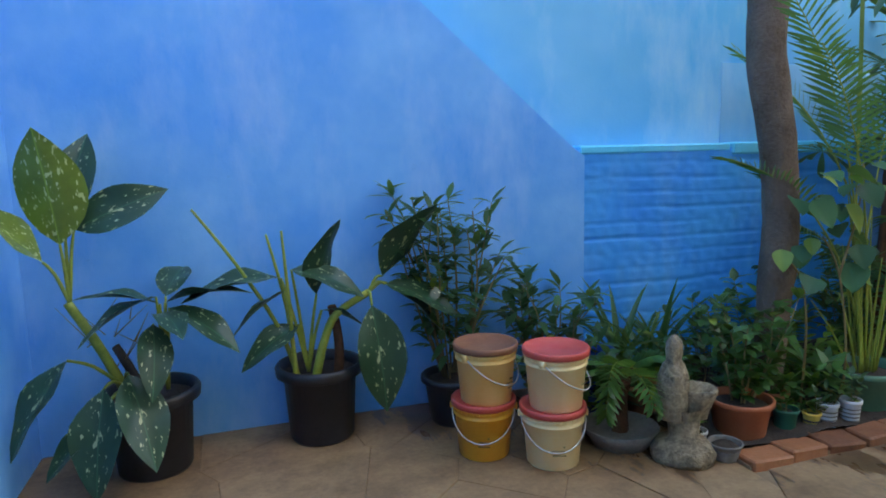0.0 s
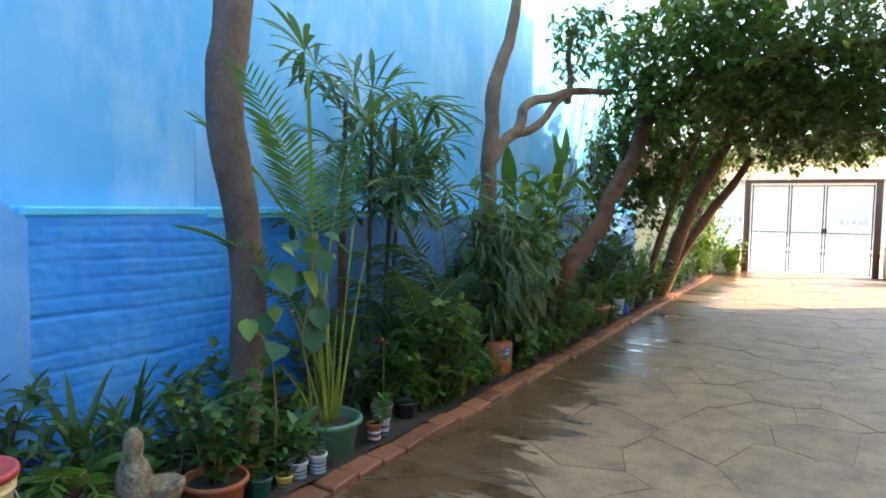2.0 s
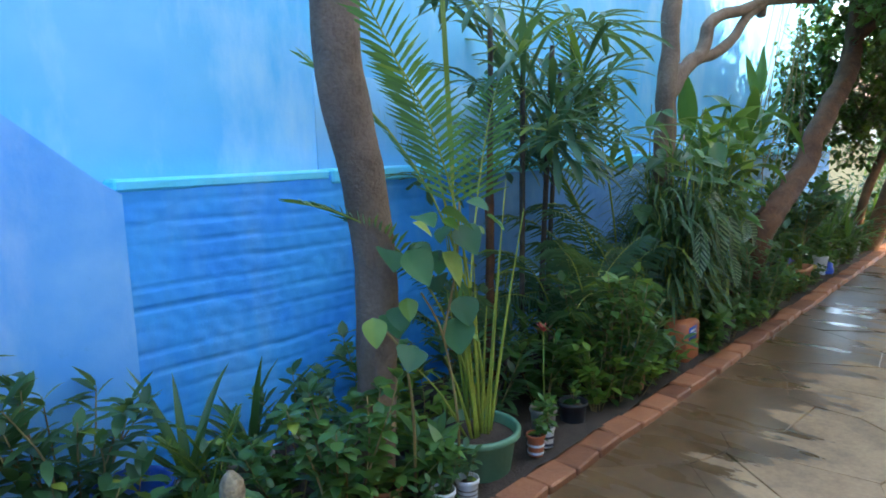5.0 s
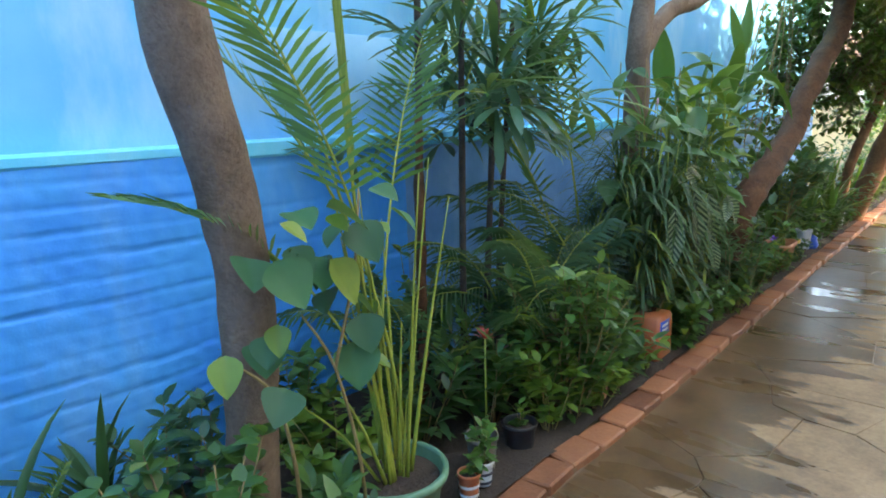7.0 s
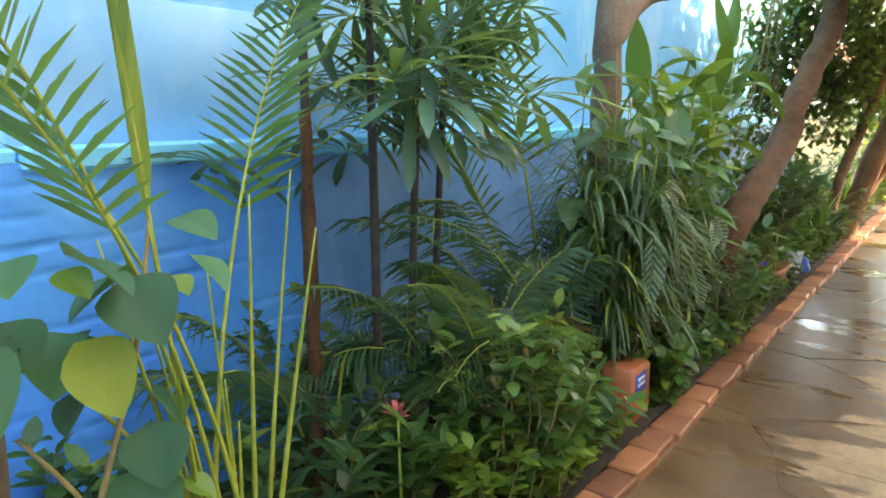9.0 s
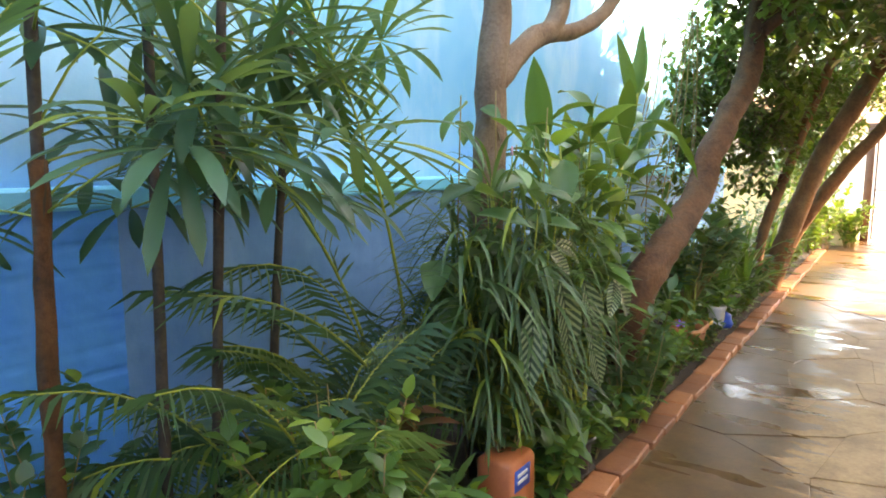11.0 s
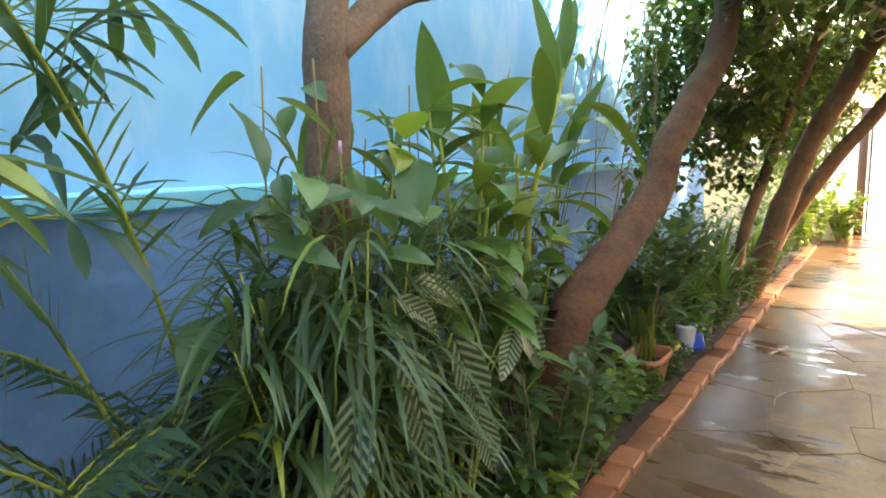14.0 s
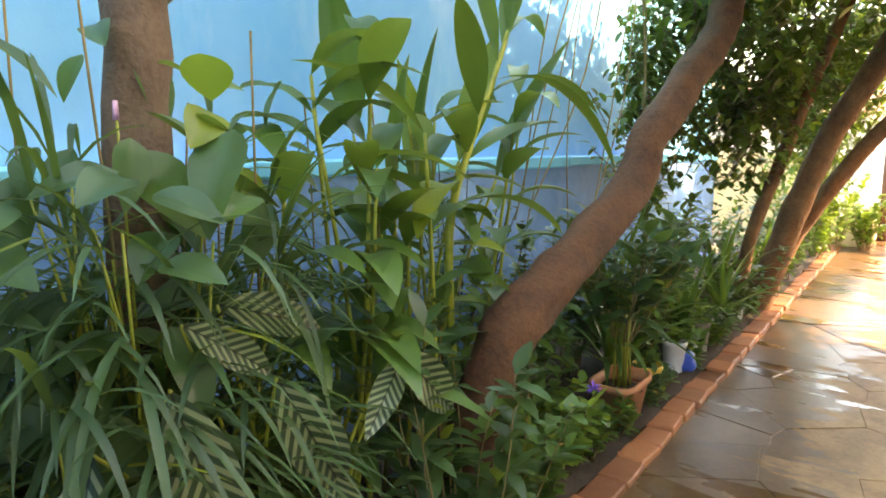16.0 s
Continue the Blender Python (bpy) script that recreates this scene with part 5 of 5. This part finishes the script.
c = part("body", box(Geo(), -0.11, -0.09, 0, 0.11, 0.09, 0.3, 0.02), ORANGE_POT, t)
part("label", box(Geo(), -0.085, -0.0935, 0.17, 0.045, -0.0895, 0.265, 0.001), BLUE_PLASTIC, c)
for k in range(2):
    part("label_text", box(Geo(), -0.065, -0.0965, 0.20 + 0.03 * k, 0.02, -0.0925, 0.215 + 0.03 * k, 0.0005), WHITE_CUP, c)
part("label_band", box(Geo(), 0.1075, -0.08, 0.03, 0.1125, 0.08, 0.2, 0.001), YELLOW, c)
bush(t, 0.28, 0.25, 0.14, 6, 12, 0.1, L_DARK, 0.5)
cup(5.8, 2.66, 0.05, 0.07, 0.2, WHITE_CUP, "white plastic pot with a dark band", 1)
cup(6.62, 2.56, 0.04, 0.09, 0.2, WHITE_CUP, "white pot with a printed red and blue band", 2, ink=ORANGE_POT)
cup(7.15, 2.6, 0.04, 0.07, 0.2, CREAM, "pale cut bottle used as a plant pot", 0)
cup(7.0, 2.74, 0.04, 0.1, 0.16, BLACK_PLASTIC, "black plastic nursery pot")
cup(7.6, 2.56, 0.04, 0.07, 0.22, CREAM, "pale cut bottle used as a plant pot", 0)

# terracotta trough with slim canes
t = thing("terracotta_planter", "square terracotta planter with slim yellow-green canes", "potted plant", 8.38, 2.54, 0.03)
g = Geo()
for z0, z1, h0, h1 in ((0.0, 0.22, 0.11, 0.15),):
    bm_v = []
    for z, h in ((z0, h0), (z1, h1), (z1, h1 + 0.015), (z1 + 0.035, h1 + 0.015), (z1 + 0.035, h1 - 0.005), (z1 - 0.03, h1 - 0.012)):
        m = 24
        for i in range(m):
            a = 2 * math.pi * i / m
            c, s = math.cos(a), math.sin(a)
            k = h / (abs(c) ** 5 + abs(s) ** 5) ** 0.2
            bm_v.append(Vector((c * k * 1.25, s * k * 0.8, z)))
    g.add(bm_v, [(j * m + i, j * m + (i + 1) % m, (j + 1) * m + (i + 1) % m, (j + 1) * m + i) for j in range(5) for i in range(m)] + [tuple(range(m))[::-1]])
body = part("planter", g, TERRACOTTA, t)
part("soil", lathe(Geo(), [(0, 0.2), (0.125, 0.195)], 16), SOIL, body)
for i in range(13):
    b = Vector((rnd(-0.08, 0.08), rnd(-0.05, 0.05), 0.18))
    part("cane", tube(Geo(), [b, b + Vector((rnd(-0.05, 0.05), rnd(-0.03, 0.03), rnd(0.5, 0.75)))], 0.007, 0.004, 5, 0, 2), STALK, t)
bush(t, 0.5, 0.7, 0.33, 16, 14, 0.2, L_DARK, 0.4, r=0.005)
t = thing("purple_flower", "small purple flower beside the terracotta planter", "flower", 7.78, 2.44, 0.04)
part("stem", tube(Geo(), [(0, 0.05, 0), (0, 0.02, 0.25), (0.0, 0, 0.38)], 0.003, 0.003, 5), STALK, t)
g = Geo()
for i in range(26):
    leaf(g, (0, 0, 0.38), around(i * 2.4, rnd(-0.5, 1.3)), 0.045, 0.014, 0.2, 4)
part("petals", g, PURPLE, t)
cup(8.85, 2.55, 0.04, 0.09, 0.19, YELLOW, "ochre plastic plant pot by the edging", 0)
t = thing("blue_bag", "crumpled blue plastic bag beside the edging", "plastic bag", 9.4, 2.49, 0.05)
part("bag", lathe(Geo(), [(0, 0), (0.075, 0.005), (0.09, 0.04), (0.07, 0.09), (0.075, 0.12), (0.03, 0.15), (0, 0.14)], 14, wob=0.3), BLUE_PLASTIC, t)
for x, m, r, h, lab in ((9.35, WHITE_CUP, 0.08, 0.22, "white plastic plant pot in the bed"), (9.6, WHITE_CUP, 0.09, 0.14, "low white plant pot in the bed"), (9.9, GREY_POT, 0.09, 0.24, "grey cement plant pot in the bed"), (10.3, WHITE_CUP, 0.08, 0.2, "white plastic plant pot in the bed"), (10.7, GREY_POT, 0.1, 0.25, "grey cement plant pot in the bed"), (11.1, WHITE_CUP, 0.08, 0.18, "white plastic plant pot in the bed"), (12.1, GREY_POT, 0.1, 0.2, "grey cement plant pot in the bed")):
    cup(x, 2.54, 0.04, r, h, m, lab, 0)
for x, y, c, l in ((8.7, 2.72, 20, 0.95), (9.4, 2.8, 18, 0.9), (10.9, 2.65, 22, 0.9), (12.4, 2.6, 18, 0.8), (9.0, 2.95, 16, 1.1), (10.4, 2.5, 16, 0.85), (9.7, 2.6, 14, 0.9)):
    t = thing("strap_leaf_plant", "arching strap-leaved plant in the bed", "plant", x, y, 0.04, "strap-leaved plants")
    strap_plant(t, 0.15, c, l, 0.05, L_MID, (0.7, 1.45), 1.3, 7)
t = thing("twiggy_shrub", "thin twiggy shrub with tiny leaves against the wall", "shrub", 7.75, 3.3, 0.04)
bush(t, 0.0, 1.45, 0.4, 14, 26, 0.055, L_DARK, 0.6, stem=CANE, r=0.005)
t = thing("red_flower", "small red bromeliad flower among the palms", "flower", 4.0, 2.72, 0.04)
part("stem", tube(Geo(), [(0, 0, 0), (0, 0, 0.5)], 0.006, 0.005, 5, 0, 1), STALK, t)
g = Geo()
for i in range(12):
    leaf(g, (0, 0, 0.5), around(i * 2.4, rnd(0.2, 1.3)), 0.07, 0.016, 0.1, 4)
part("bracts", g, ROSE, t)

# ---- edging bricks ----
edging = tagged(part("brick_edging", box(Geo(), 2.2, KERB_Y + 0.012, -0.04, 16.9, KERB_Y + 0.132, 0.014), MORTAR), "low edging of reddish bricks along the planting bed", "edging", kind="structure")
BRICKS = []
for i in range(5):
    bm = bmesh.new()
    bmesh.ops.create_cube(bm, size=1)
    for v in bm.verts:
        v.co = Vector((v.co.x * 0.222 + rnd(-0.006, 0.006), v.co.y * 0.148 + rnd(-0.006, 0.006), v.co.z * 0.1 + rnd(-0.004, 0.004)))
    bmesh.ops.bevel(bm, geom=bm.edges[:], offset=0.008, segments=1, affect="EDGES")
    me = bpy.data.meshes.new("brick")
    bm.to_mesh(me)
    bm.free()
    me.materials.append(BRICK)
    BRICKS.append(me)
for i in range(64):
    b = new("brick", BRICKS[i % 5])
    b.parent = edging
    b.matrix_basis = pose(2.32 + 0.23 * i, KERB_Y + 0.072 + rnd(-0.008, 0.008), -0.012 + rnd(-0.008, 0.006), rnd(-3, 3), rnd(-2, 2), rnd(-4, 4))


# ---- flagstones ----
def cell(seed, others, bounds):
    """The ground nearest to one seed, cut out of the bounds."""
    x0, y0, x1, y1 = bounds
    poly = [Vector((x0, y0)), Vector((x1, y0)), Vector((x1, y1)), Vector((x0, y1))]
    for o in others:
        nrm, mid = o - seed, (o + seed) / 2
        out = []
        for i, a in enumerate(poly):
            b = poly[(i + 1) % len(poly)]
            da, db = (a - mid).dot(nrm), (b - mid).dot(nrm)
            if da <= 0:
                out.append(a)
            if da * db < 0:
                out.append(a.lerp(b, da / (da - db)))
        poly = out
        if len(poly) < 3:
            return []
    return poly


flags = random.Random(11)
SX, SY = 0.52, 0.42
seeds = []
for j in range(-8, 9):
    for i in range(-3, 33):
        seeds.append(Vector((i * SX + (j % 2) * SX / 2 + flags.uniform(-0.36, 0.36), j * SY + flags.uniform(-0.3, 0.3))))
seeds = [s for s in seeds if flags.random() > 0.14]


def region(s):
    """The part of the yard that a flag may fill: the corner up to the wall, the rest up to the edging."""
    corner = s.x < 2.2 and s.y > KERB_Y
    return (WEST + 0.005, SOUTH + 0.005, 2.2 if corner else GATE_X + 0.35, WALL_Y - 0.04 if s.x < 2.2 else KERB_Y - 0.006)


def inside(s):
    x0, y0, x1, y1 = region(s)
    return x0 < s.x < x1 and y0 < s.y < y1


seeds = [s for s in seeds if inside(s)]
rest = Geo()
made = 0
for s in seeds:
    bounds = region(s)
    poly = cell(s, [o for o in seeds if o is not s and (o - s).length < 2.2], bounds)
    if len(poly) < 3:
        continue
    c = sum(poly, Vector((0, 0))) / len(poly)
    tilt = Vector((flags.uniform(-1, 1), flags.uniform(-1, 1))) * 0.004
    top = flags.uniform(-0.003, 0.003)
    ring = []
    for k, (inset, z) in enumerate(((0.001, -0.03), (0.0015, -0.003), (0.004, 0.0))):
        for p in poly:
            q = p + (c - p).normalized() * inset * (1 + flags.uniform(0, 0.4))
            ring.append(Vector((q.x, q.y, z + top + (q - c).dot(tilt))))
    n = len(poly)
    faces = [(k * n + i, k * n + (i + 1) % n, (k + 1) * n + (i + 1) % n, (k + 1) * n + i) for k in range(2) for i in range(n)] + [tuple(2 * n + i for i in range(n))]
    if s.x < 9.5 and s.y > -1.6 and made < 300:
        g = Geo()
        g.add([v - Vector((c.x, c.y, 0)) for v in ring], faces)
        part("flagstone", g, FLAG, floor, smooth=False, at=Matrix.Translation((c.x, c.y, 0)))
        made += 1
    else:
        rest.add(ring, faces)
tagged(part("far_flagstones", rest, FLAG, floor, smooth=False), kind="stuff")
